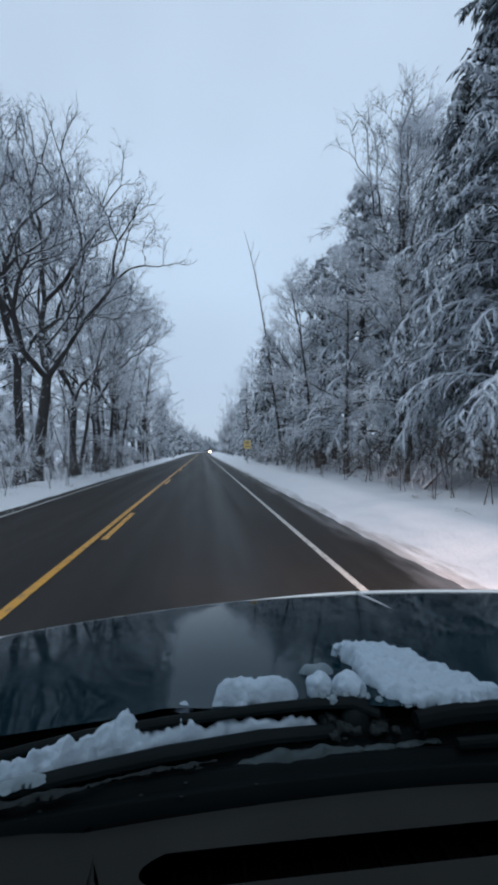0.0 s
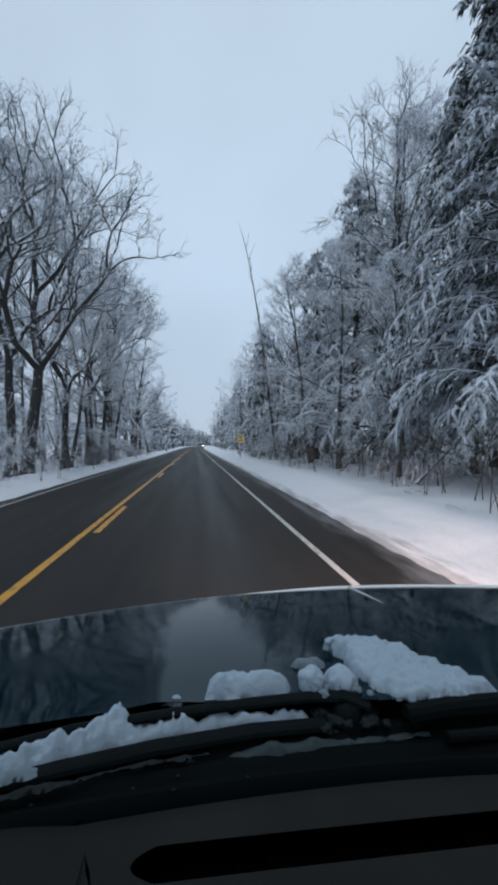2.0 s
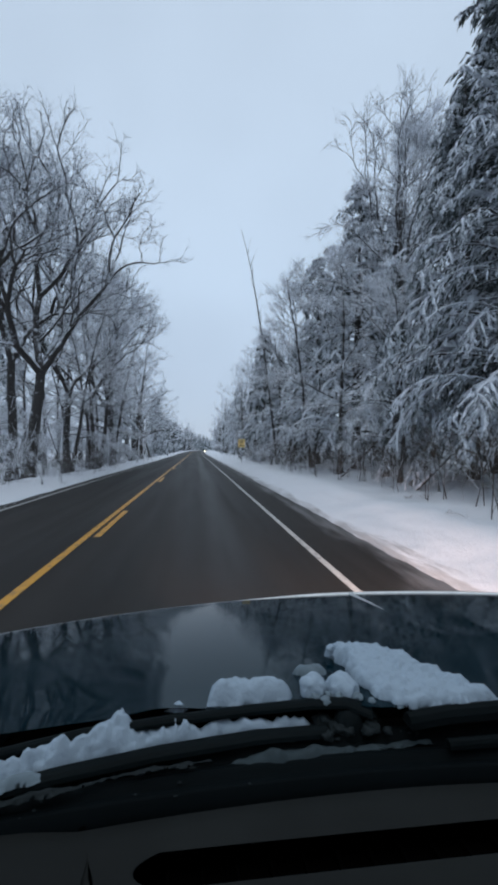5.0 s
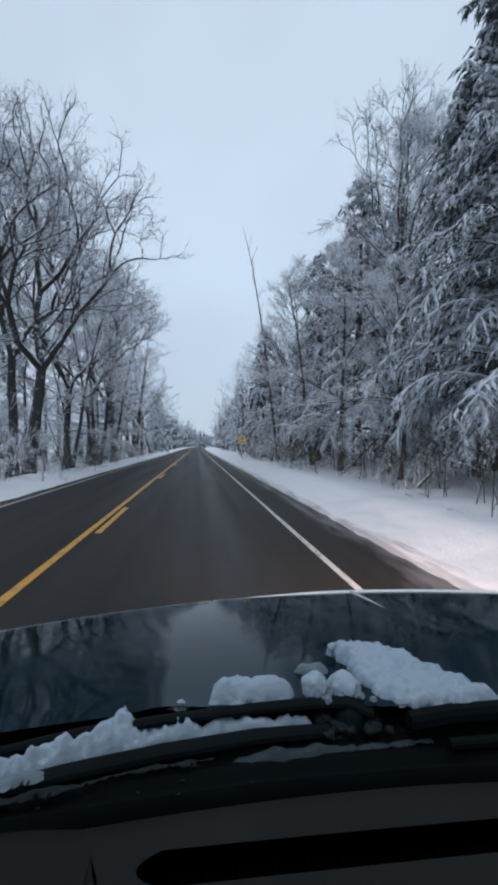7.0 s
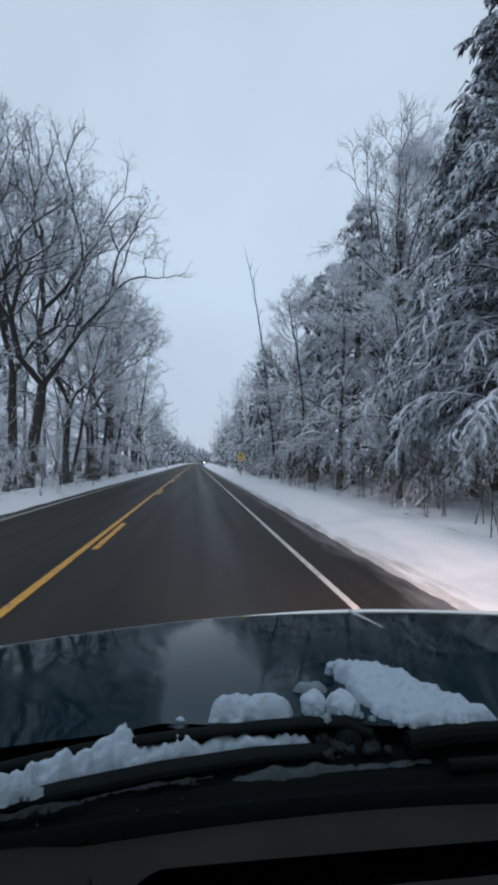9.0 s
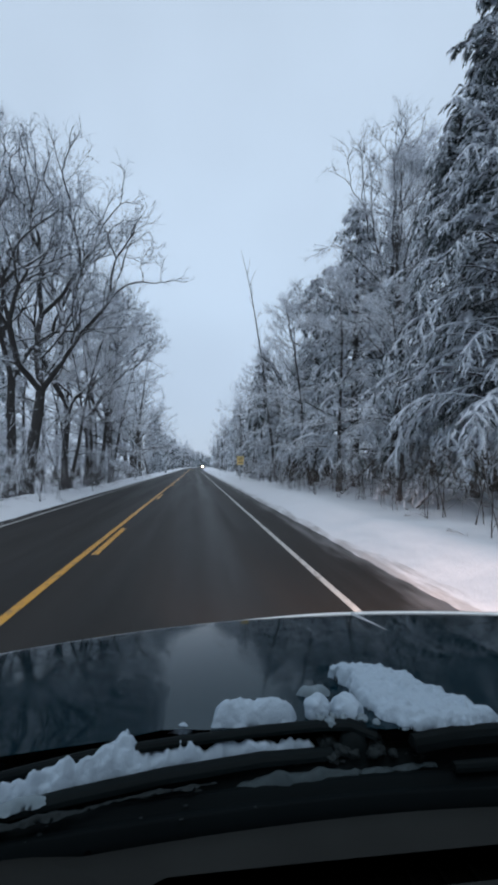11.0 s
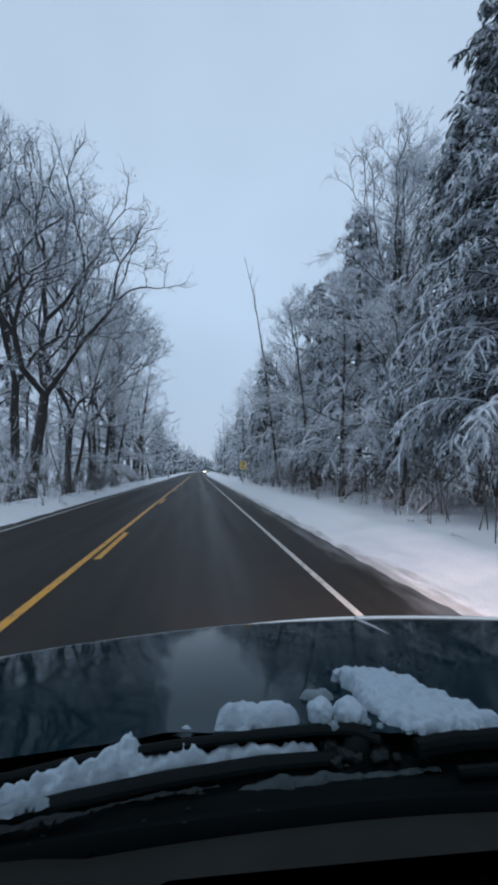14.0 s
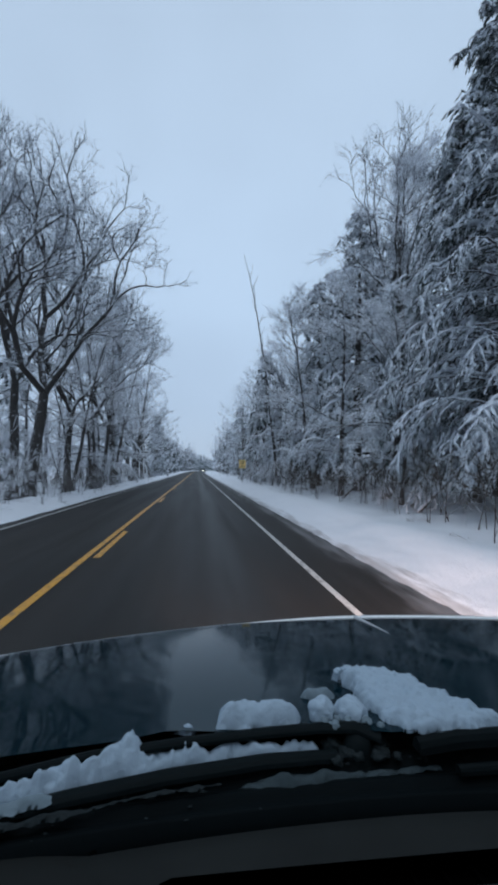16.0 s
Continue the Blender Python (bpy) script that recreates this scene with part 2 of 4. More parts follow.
def rise(y):
    """The road climbs gently, then goes over a crest."""
    a, b, c = min(140.0, max(0.0, y - 60.0)), min(130.0, max(0.0, y - 200.0)), max(0.0, y - 330.0)
    return 2.1e-5 * a * a + 0.0059 * b - 6.1e-5 * b * b - 0.010 * min(c, 600.0)


def n3(x, y, z=0.0):
    return noise.noise((x, y, z))


# ---- ground: one sheet of snow that reaches the horizon ----
def ground_z(x, y):
    if x > 0:
        e = x - 2.93 - 0.07 * n3(x * 0.8, y * 0.25) - 0.03 * n3(3.0, y * 2.1) - 0.05 * n3(x * 4.0, y * 6.0)
        lip = 0.11
    else:
        e = -x - 5.35 - 0.16 * n3(x * 0.8, y * 0.5, 4) - 0.08 * n3(7.0, y * 1.9)
        lip = 0.11
    if e < 0:
        z = max(-0.25, e * 0.35)
    else:
        berm = 0.15 + 0.05 * n3(2.0, y * 0.35, 6)
        z = lip * (1 - math.exp(-e / 0.5)) + 0.045 * min(e, 12.0) + berm * math.exp(-((e - 1.5) / 0.75) ** 2)
        z += min(1.0, e / 0.8) * (0.055 * n3(x * 0.9, y * 0.9, 2) + 0.03 * n3(x * 3.1, y * 3.1, 5) + 0.12 * n3(x * 0.2, y * 0.15, 9))
    if x < 0 and e > 0.8:
        k = min(1.0, (e - 0.8) / 2.2)
        z -= 0.55 * k * k * (3 - 2 * k)  # a shallow ditch
    return z - 0.004 + rise(y)


gx = [-700, -300, -140, -80, -50, -35, -26, -20, -16, -13.5, -11.5, -10, -9, -8.2, -7.6, -7.1, -6.7, -6.4, -6.1, -5.9, -5.7, -5.55, -5.4, -5.25, -5.1, -4.9, -4.0, -1.0, 1.5, 2.3, 2.45, 2.6]
gx += [2.7 + 0.1 * i for i in range(14)] + [4.2, 4.4, 4.7, 5.0, 5.4, 5.8, 6.3, 6.9, 7.6, 8.4, 9.4, 10.6, 12, 14, 17, 21, 27, 36, 50, 80, 140, 300, 700]
gy = [-400, -150, -60, -25, -12, -6, -3] + [-1 + 0.22 * i for i in range(120)] + [25.6 + 0.6 * i for i in range(60)]
gy += [62 + 2.0 * i for i in range(40)] + [142 + 8 * i for i in range(50)] + [560, 640, 760, 900, 1200, 1700, 2500]
gv, gf = [], []
for y in gy:
    for x in gx:
        gv.append((x + bend(y), y, ground_z(x, y)))
for j in range(len(gy) - 1):
    for i in range(len(gx) - 1):
        k = j * len(gx) + i
        gf.append((k, k + 1, k + 1 + len(gx), k + len(gx)))
ground = new("ground", mesh_of("ground", gv, gf, BANK))
tagged(ground, "snow-covered verge and forest floor beside the road", "ground", kind="structure")

# ---- road ----
ry = [-120, -60, -30, -10] + [2 * i for i in range(40)] + [80 + 6 * i for i in range(90)] + [640, 700, 780, 900]
rx = [-6.2, -5.6, -4.6, -3.2, -1.8, 0, 1.7, 2.4, 3.1, 3.6]


def crown(x):
    return -0.012 * abs(x + 1.75) if -5.6 < x < 3.2 else -0.08


rv = [(x + bend(y), y, crown(x) + 0.02 + rise(y)) for y in ry for x in rx]
rf = [(j * 10 + i, j * 10 + i + 1, j * 10 + i + 11, j * 10 + i + 10) for j in range(len(ry) - 1) for i in range(9)]
road = new("road", mesh_of("road", rv, rf, ASPHALT))
tagged(road, "wet dark asphalt two-lane road with slush at the edges", "road", kind="structure")


def stripe(name, x0, x1, y0, y1, mat, label, step=3.0):
    """A painted line that follows the road, with a slightly ragged edge."""
    n = max(2, int((y1 - y0) / step))
    ys = [y0 + (y1 - y0) * i / n for i in range(n + 1)]
    vs, fs = [], []
    for y in ys:
        w = 0.012 * n3(x0, y * 0.7)
        for x in (x0 + w, x1 + 0.01 * n3(x1, y * 0.8)):
            vs.append((x + bend(y), y, crown((x0 + x1) / 2) + 0.026 + rise(y)))
    fs = [(2 * i, 2 * i + 1, 2 * i + 3, 2 * i + 2) for i in range(n)]
    ob = new(name, mesh_of(name, vs, fs, mat, False))
    ob.parent = road
    return tagged(ob, label)


stripe("edge_line", 1.675, 1.765, -60, 520, WHITE_PAINT, "worn white edge line")
stripe("edge_line", -4.77, -4.68, -60, 520, WHITE_PAINT, "worn white edge line")
stripe("centre_line", -1.88, -1.77, -60, 520, YELLOW_PAINT, "solid yellow centre line")
for i in range(14):
    stripe("centre_dash", -1.70, -1.59, 7.5 + 12.2 * i, 10.6 + 12.2 * i, YELLOW_PAINT, "short yellow centre dash", 1.0)


# ---- trees ----
class Soup:
    """Collects tapered tubes, twigs and sprays into one mesh."""

    def __init__(self):
        self.v, self.f, self.count = [], [], 0

    def add(self, verts, faces):
        self.v.append(np.asarray(verts, float).reshape(-1, 3))
        self.f += [tuple(int(i) + self.count for i in f) for f in faces]
        self.count += len(self.v[-1])

    def add_many(self, verts, pattern):
        """verts: n x k x 3; pattern: the faces of each group of k."""
        n, k = verts.shape[:2]
        self.v.append(verts.reshape(-1, 3))
        pat = np.array(pattern)
        f = (np.arange(n)[:, None, None] * k + pat[None]).reshape(-1, pat.shape[1]) + self.count
        self.f += [tuple(r) for r in f.tolist()]
        self.count += n * k

    def tube(self, pts, radii, sides):
        pts = np.asarray(pts, float)
        n = len(pts)
        t = np.gradient(pts, axis=0)
        t /= np.linalg.norm(t, axis=1)[:, None] + 1e-9
        ref = np.where(np.abs(t[:, 2:3]) > 0.9, np.array([[1.0, 0, 0]]), np.array([[0, 0, 1.0]]))
        a = np.cross(t, ref)
        a /= np.linalg.norm(a, axis=1)[:, None] + 1e-9
        b = np.cross(t, a)
        ang = np.arange(sides) * 2 * np.pi / sides
        ring = a[:, None] * np.cos(ang)[None, :, None] + b[:, None] * np.sin(ang)[None, :, None]
        v = pts[:, None] + ring * np.asarray(radii)[:, None, None]
        f = [(i * sides + j, i * sides + (j + 1) % sides, (i + 1) * sides + (j + 1) % sides, (i + 1) * sides + j) for i in range(n - 1) for j in range(sides)]
        self.add(v, f)

    def twigs(self, p, d, length, r, droop, rng):
        """Bent three-sided twigs: from p along d, sagging. Returns points at their middles and ends."""
        n = len(p)
        if not n:
            return p, p
        mid = p + d * length[:, None] * 0.5
        d2 = d + rng.normal(0, 0.25, (n, 3))
        d2[:, 2] -= droop
        d2 /= np.linalg.norm(d2, axis=1)[:, None]
        tip = mid + d2 * length[:, None] * 0.5
        side = np.cross(d, rng.normal(0, 1, (n, 3)))
        side /= np.linalg.norm(side, axis=1)[:, None] + 1e-9
        up = np.cross(d, side)
        ring = []
        for k in range(3):
            w = 2 * np.pi * k / 3
            ring.append(side * np.cos(w) + up * np.sin(w))
        ring = np.stack(ring, 1)
        v = np.concatenate([p[:, None] + ring * r[:, None, None], mid[:, None] + ring * r[:, None, None] * 0.8, tip[:, None]], 1)
        self.add_many(v, [(0, 1, 4), (0, 4, 3), (1, 2, 5), (1, 5, 4), (2, 0, 3), (2, 3, 5), (3, 4, 6), (4, 5, 6), (5, 3, 6)])
        return mid, tip

    def spikes(self, p, d, length, r, rng):
        n = len(p)
        if not n:
            return
        side = np.cross(d, rng.normal(0, 1, (n, 3)))
        side /= np.linalg.norm(side, axis=1)[:, None] + 1e-9
        up = np.cross(d, side)
        v = np.stack([p + side * r[:, None], p + (up * 0.87 - side * 0.5) * r[:, None], p - (up * 0.87 + side * 0.5) * r[:, None], p + d * length[:, None]], 1)
        self.add_many(v, [(0, 1, 3), (1, 2, 3), (2, 0, 3)])

    def hairs(self, p, d, length, r, rng):
        """The finest twigs: slender blades."""
        side = unit(np.cross(d, rng.normal(0, 1, p.shape))) * r
        self.add_many(np.stack([p - side, p + side, p + d * length[:, None]], 1), [(0, 1, 2)])

    def ridge(self, pts, width, rng, cuts=2):
        """A lumpy, ragged roll of snow lying along a path, thin at its ends."""
        pts = np.asarray(pts, float)
        m = (len(pts) - 1) * cuts + 1
        f = np.linspace(0, len(pts) - 1, m)
        pts = np.stack([np.interp(f, np.arange(len(pts)), pts[:, k]) for k in range(3)], 1)
        t = unit(np.gradient(pts, axis=0))
        side = unit(np.cross(t, (0.0, 0.0, 1.0)))
        nrm = unit(np.cross(side, t))
        w = (width * (0.2 + 0.8 * np.sin(np.pi * np.linspace(0.1, 0.98, m))) * rng.uniform(0.45, 1.35, m))[:, None]
        pts = pts + side * rng.normal(0, 0.25, (m, 1)) * w
        v = np.stack([pts + side * w * rng.uniform(0.4, 1.5, (m, 1)) - nrm * w * rng.uniform(0.1, 0.8, (m, 1)), pts + nrm * w * rng.uniform(0.2, 0.75, (m, 1)),
                      pts - side * w * rng.uniform(0.4, 1.5, (m, 1)) - nrm * w * rng.uniform(0.1, 0.8, (m, 1)), pts - nrm * w * 0.3], 1)
        f = [(i * 4 + j, i * 4 + (j + 1) % 4, i * 4 + 4 + (j + 1) % 4, i * 4 + 4 + j) for i in range(m - 1) for j in range(4)]
        self.add(v, f + [(0, 1, 2, 3), (m * 4 - 1, m * 4 - 2, m * 4 - 3, m * 4 - 4)])

    def mesh(self, name, mat, smooth=True):
        return mesh_of(name, np.concatenate(self.v).tolist(), self.f, mat, smooth)


def unit(v):
    return v / (np.linalg.norm(v, axis=-1, keepdims=True) + 1e-9)


def curve(p, d, length, n, rng, droop=0.0, wiggle=0.12):
    pts = [np.array(p, float)]
    d = unit(np.array(d, float))
    for i in range(n):
        d = unit(d + rng.normal(0, wiggle, 3) + np.array([0, 0, -droop * (i + 1) / n]))
        pts.append(pts[-1] + d * length / n)
    return np.array(pts)


def at(pts, t):
    f = t * (len(pts) - 1)
    i = min(int(f), len(pts) - 2)
    return pts[i] + (pts[i + 1] - pts[i]) * (f - i), unit(pts[i + 1] - pts[i])


def across(tan, rng, flat=0.35):
    """A way that leaves tan sideways, more level than steep."""
    side = unit(np.cross(tan, (0.0, 0.0, 1.0)) + rng.normal(0, 0.05, 3))
    return unit(side * (1 if rng.uniform() < 0.5 else -1) + unit(np.cross(tan, side)) * rng.normal(0, flat))


def broadleaf(name, seed, height, spread, trunk_r, limbs, branches, twigs, fine, hair=2, droop=0.1, lift=0.2, start=0.28, twig_r=0.014, fine_r=0.008, hair_r=0.006,
              crown_mat=None, stems=1, reach=None, sides=(8, 5, 4), twig_length=1.0, vase=False):
    """A leafless tree: trunk, limbs and branches in one mesh, its twigs in another. reach: extra long limbs (dx, dy, dz, length, height)."""
    rng = np.random.default_rng(seed)
    wood, crown_soup = Soup(), Soup()
    tp, td, tl = [], [], []
    up = np.array([0, 0, 1.0])

    def sprout(path, count, size, low=0.15):
        for k in range(count):
            q3, tan3 = at(path, min(0.99, low + (1 - low) * (k + rng.uniform()) / count))
            tp.append(q3)
            td.append(unit(tan3 * 0.85 + across(tan3, rng, 0.6) * rng.uniform(0.35, 0.9) + up * lift * 0.6))
            tl.append(rng.uniform(0.55, 1.1) * size * twig_length)

    for s in range(stems):
        h = height * (1 if s == 0 else rng.uniform(0.75, 0.95)) * (0.86 if vase else 1)
        fan = 0.26 if stems > 1 else 0.0
        lx = np.array([rng.normal(0, 0.04) + fan * math.cos(s * 2.4), rng.normal(0, 0.04) + fan * math.sin(s * 2.4), 1.0])
        pts = curve((0.25 * s, 0.1 * s, -0.3), lx, h, 12, rng, -0.04, 0.05)
        rr = trunk_r * (1 - s * 0.2) * (1 - 0.94 * np.linspace(0, 1, 13) ** 0.9)
        rr[0] *= 1.5
        wood.tube(pts, np.maximum(rr, 0.012), sides[0])
        sprout(pts, twigs, 0.8, 0.75)
        todo = []
        for k in range(limbs):
            t = start + (0.97 - start) * ((k + rng.uniform(0, 0.8)) / limbs)
            q, tan = at(pts, t)
            az = k * 2.4 + rng.uniform(-0.5, 0.5)
            tt = (t - start) / (1 - start)
            el = (0.5 + 0.5 * tt if vase else 0.3 + 0.75 * tt) + rng.uniform(-0.2, 0.2)
            d = np.array([math.cos(az) * math.cos(el), math.sin(az) * math.cos(el), math.sin(el)])
            length = spread * (0.75 + 0.5 * math.sin(math.pi * min(1.0, tt * 1.1 + 0.05)) - 0.42 * tt) * rng.uniform(0.75, 1.2)
            if vase:
                length = height * (0.47 - 0.25 * tt) * rng.uniform(0.75, 1.15)
            todo.append((q, d, length, max(min(0.028, 0.35 * trunk_r), trunk_r * (0.6 if vase else 0.45) * (1.1 - t)), tt))
        if reach and s == 0:
            for dx, dy, dz, length, f in reach:
                todo.append((at(pts, f)[0], np.array([dx, dy, dz]), length, trunk_r * 0.5, 0.0))
        for q, d, length, r, tt in todo:
            big = not vase and length > spread * 1.4
            sag = droop * (1.3 - 1.6 * tt) - 0.5 * lift * tt
            lp = curve(q, d, length, 9 if big else 7, rng, 0.22 if big else sag, 0.16 if vase else 0.11)
            wood.tube(lp, r * (1 - 0.87 * np.linspace(0, 1, len(lp))), sides[1])
            sprout(lp, twigs, 0.8, 0.6)
            nb = branches * (2 if big else 1)
            for b in range(nb):
                u = 0.14 + 0.84 * (b + rng.uniform(0, 0.9)) / nb
                q2, tan2 = at(lp, min(u, 0.99))
                d2 = unit(tan2 * 0.9 + across(tan2, rng, 0.5) * rng.uniform(0.5, 0.95) + up * lift)
                l2 = min(length, spread * 1.1) * rng.uniform(0.34, 0.58) * (1.15 - 0.65 * u)
                bp = curve(q2, d2, l2, 4, rng, droop * 0.7 - lift * 0.25, 0.13)
                wood.tube(bp, max(min(0.011, 0.15 * trunk_r), r * 0.4 * (1.1 - u)) * (1 - 0.78 * np.linspace(0, 1, 5)), sides[2])
                sprout(bp, twigs, 0.36 + 0.09 * spread)
    tp, td, tl = np.array(tp), np.array(td), np.array(tl)
    mid, tip = crown_soup.twigs(tp, td, tl, np.full(len(tp), twig_r), droop * 0.9, rng)
    for k in range(fine):
        u = rng.uniform(0.15, 1.0, len(tp))[:, None]
        p = np.where(u < 0.5, tp + (mid - tp) * u * 2, mid + (tip - mid) * (u * 2 - 1))
        d = unit(td * 0.85 + rng.normal(0, 0.5, td.shape) + up * (lift * 0.5 - droop * 0.8))
        fl = tl * rng.uniform(0.25, 0.55, len(tp))
        crown_soup.spikes(p, d, fl, np.full(len(tp), fine_r), rng)
        for j in range(hair):
            v = rng.uniform(0.1, 0.9, len(tp))
            d3 = unit(d * 0.8 + rng.normal(0, 0.5, d.shape) + up * (lift * 0.4 - droop * 0.6))
            crown_soup.hairs(p + d * (fl * v)[:, None], d3, fl * rng.uniform(0.35, 0.7, len(tp)), hair_r, rng)
    return wood.mesh(name + "_wood", BARK), crown_soup.mesh(name + "_twigs", crown_mat or TWIG, False)


def oak(name, seed, bole, trunk_r, first, depth, twigs, fine, hair, droop=0.05, lift=0.12, twig_r=0.010, fine_r=0.0065, hair_r=0.0055, crown_mat=None, keep=0.8, open_=0.62):
    """An old broad-crowned tree: its limbs fork again and again into a rounded crown of fine twigs."""
    rng, own = np.random.default_rng(seed), np.random.default_rng(seed + 500)
    wood, crown_soup = Soup(), Soup()
    tp, td, tl = [], [], []
    up = np.array([0, 0, 1.0])

    def grow(p, d, length, r, level):
        end = r * (0.71 if level < depth else 0.3)
        n = 5 if level == 0 else 4
        pts = curve(p, d, length, n, rng, (droop if level > 1 else 0.0) - lift * 0.35, 0.04 if level == 0 else 0.17)
        rr = np.linspace(r, end, n + 1)
        if level == 0:
            rr[0] *= 1.6
        wood.tube(pts, np.maximum(rr, 0.008), 9 if level == 0 else (6 if level < 3 else (4 if level < 5 else 3)))
        if level >= depth - 2:
            for k in range(twigs):
                q, tan = at(pts, min(0.99, (k + own.uniform()) / twigs))
                tp.append(q)
                td.append(unit(tan * 0.85 + across(tan, own, 0.7) * own.uniform(0.4, 1.0) + up * lift * 0.5))
                tl.append(own.uniform(0.35, 0.85))
        if level >= depth:
            return
        tan = unit(pts[-1] - pts[-2])
        kids = first if level == 0 else (3 if rng.uniform() < 0.35 else 2)
        az0 = rng.uniform(0, 6.28)
        a = unit(np.cross(tan, (0.3, 0.9, 0.1)))
        b = np.cross(tan, a)
        for k in range(kids):
            az = az0 + 2 * math.pi * k / kids + rng.uniform(-0.4, 0.4)
            spread = rng.uniform(0.55, 1.15) * open_ if level else rng.uniform(0.3, 0.85)
            d2 = unit(tan + (a * math.cos(az) + b * math.sin(az)) * spread + up * lift)
            grow(pts[-1], d2, length * rng.uniform(0.66, 0.9) * (0.92 if level else keep), end * (0.94 if kids < 3 else 0.82), level + 1)
        if level in (1, 2):
            q, tan = at(pts, rng.uniform(0.35, 0.75))
            grow(q, unit(tan + across(tan, rng, 0.5) * 0.9), length * 0.55, end * 0.55, level + 2)

    grow(np.array([0, 0, -0.3]), (rng.normal(0, 0.03), rng.normal(0, 0.03), 1.0), bole, trunk_r, 0)
    tp, td, tl = np.array(tp), np.array(td), np.array(tl)
    mid, tip = crown_soup.twigs(tp, td, tl, np.full(len(tp), twig_r), droop, rng)
    for k in range(fine):
        u = rng.uniform(0.15, 1.0, len(tp))[:, None]
        p = np.where(u < 0.5, tp + (mid - tp) * u * 2, mid + (tip - mid) * (u * 2 - 1))
        d = unit(td * 0.85 + rng.normal(0, 0.55, td.shape) + up * (lift * 0.4 - droop))
        fl = tl * rng.uniform(0.3, 0.6, len(tp))
        crown_soup.spikes(p, d, fl, np.full(len(tp), fine_r), rng)
        for j in range(hair):
            v = rng.uniform(0.1, 0.9, len(tp))
            d3 = unit(d * 0.8 + rng.normal(0, 0.55, d.shape))
            crown_soup.hairs(p + d * (fl * v)[:, None], d3, fl * rng.uniform(0.4, 0.75, len(tp)), hair_r, rng)
    return wood.mesh(name + "_wood", BARK), crown_soup.mesh(name + "_twigs", crown_mat or TWIG, False)


def conifer(name, seed, height, radius, trunk_r, gap, per, sprays, blades, first=0.06, droop=0.5, snow_w=0.1, load=0.75, blade=0.26, wide=0.16, dust=0.85, cuts=2, feather=0.0):
    """A needle tree with drooping boughs: trunk and boughs, hanging needle tufts, and the ridges of snow that lie along bough and spray."""
    rng = np.random.default_rng(seed)
    wood, needles, snow = Soup(), Soup(), Soup()
    top = np.array([rng.normal(0, 0.2), rng.normal(0, 0.2), height])
    wood.tube([(0, 0, -0.3), (0, 0, height * 0.3), top * 0.65, top], [trunk_r * 1.3, trunk_r, trunk_r * 0.55, 0.02], 7)
    z = height * first
    while z < height * 0.985:
        u = z / height
        reach_r = radius * (1.0 - u) ** 0.75 * min(1.0, 0.6 + u * 2.5) + 0.22
        for k in range(per):
            az = rng.uniform(0, 2 * math.pi)
            length = reach_r * rng.uniform(0.55, 1.3)
            el = rng.uniform(-0.05, 0.4) + 0.45 * u
            d = np.array([math.cos(az) * math.cos(el), math.sin(az) * math.cos(el), math.sin(el)])
            bp = curve((top[0] * u, top[1] * u, z), d, length, 6 if sprays > 4 else 3, rng, droop * rng.uniform(0.6, 1.3), 0.05)
            wood.tube(bp, (0.016 + 0.011 * length) * (1 - 0.85 * np.linspace(0, 1, len(bp))), 3)
            heavy = rng.uniform() < load
            if heavy:
                snow.ridge(bp[1:], min(0.13, snow_w * (0.55 + 0.2 * length) * rng.uniform(0.6, 1.3)), rng, cuts)
            ps, ds = [], []
            for s in range(sprays):
                f = 0.16 + 0.84 * (s + rng.uniform()) / sprays
                q, tan = at(bp, min(0.99, f))
                side = unit(np.cross(tan, (0, 0, 1.0))) * (1 if s % 2 else -1)
                d2 = unit(tan * 0.8 + side * rng.uniform(0.4, 0.95) + np.array([0, 0, -0.12]))
                l2 = length * rng.uniform(0.14, 0.36) * (1.25 - 0.7 * f) + 0.16
                sp = curve(q, d2, l2, 3, rng, droop * 1.5, 0.11)
                if rng.uniform() < (dust if heavy else 0.35 * dust):
                    snow.ridge(sp[:3 if rng.uniform() < 0.5 else 4] + np.array([0, 0, 0.015]), snow_w * rng.uniform(0.22, 0.62), rng, cuts)
                f2 = (np.arange(blades) + rng.uniform(0, 1, blades)) / blades * 2.99
                i2 = f2.astype(int)
                ps.append(sp[i2] + (sp[i2 + 1] - sp[i2]) * (f2 - i2)[:, None])
                ds.append(unit(sp[i2 + 1] - sp[i2]))
            ps, ds = np.concatenate(ps), np.concatenate(ds)
            sd = unit(np.cross(ds, np.array([0, 0, 1.0]))) * rng.choice((-1.0, 1.0), len(ps))[:, None]
            ds = unit(ds * 0.9 + sd * rng.uniform(0, 0.8, len(ps))[:, None] + rng.normal(0, 0.12, ds.shape) + np.array([0, 0, -0.35]))
            ls = blade * rng.uniform(0.6, 1.3, len(ps))
            w = unit(np.cross(ds, np.array([0, 0, 1.0]) + rng.normal(0, 0.4, ds.shape)))
            n = unit(np.cross(w, ds))
            v = np.stack([ps, ps + ds * ls[:, None] * 0.45 + w * ls[:, None] * wide - n * ls[:, None] * 0.07, ps + ds * ls[:, None],
                          ps + ds * ls[:, None] * 0.45 - w * ls[:, None] * wide - n * ls[:, None] * 0.07], 1)
            needles.add_many(v, [(0, 1, 2), (0, 2, 3)])
            if heavy and feather:
                laden = v[rng.uniform(0, 1, len(v)) < feather]
                snow.add_many(laden + rng.uniform(0.008, 0.03, (len(laden), 1, 1)) * np.array([0.0, 0.0, 1.0]), [(0, 1, 2), (0, 2, 3)])
        z += gap * rng.uniform(0.7, 1.3)
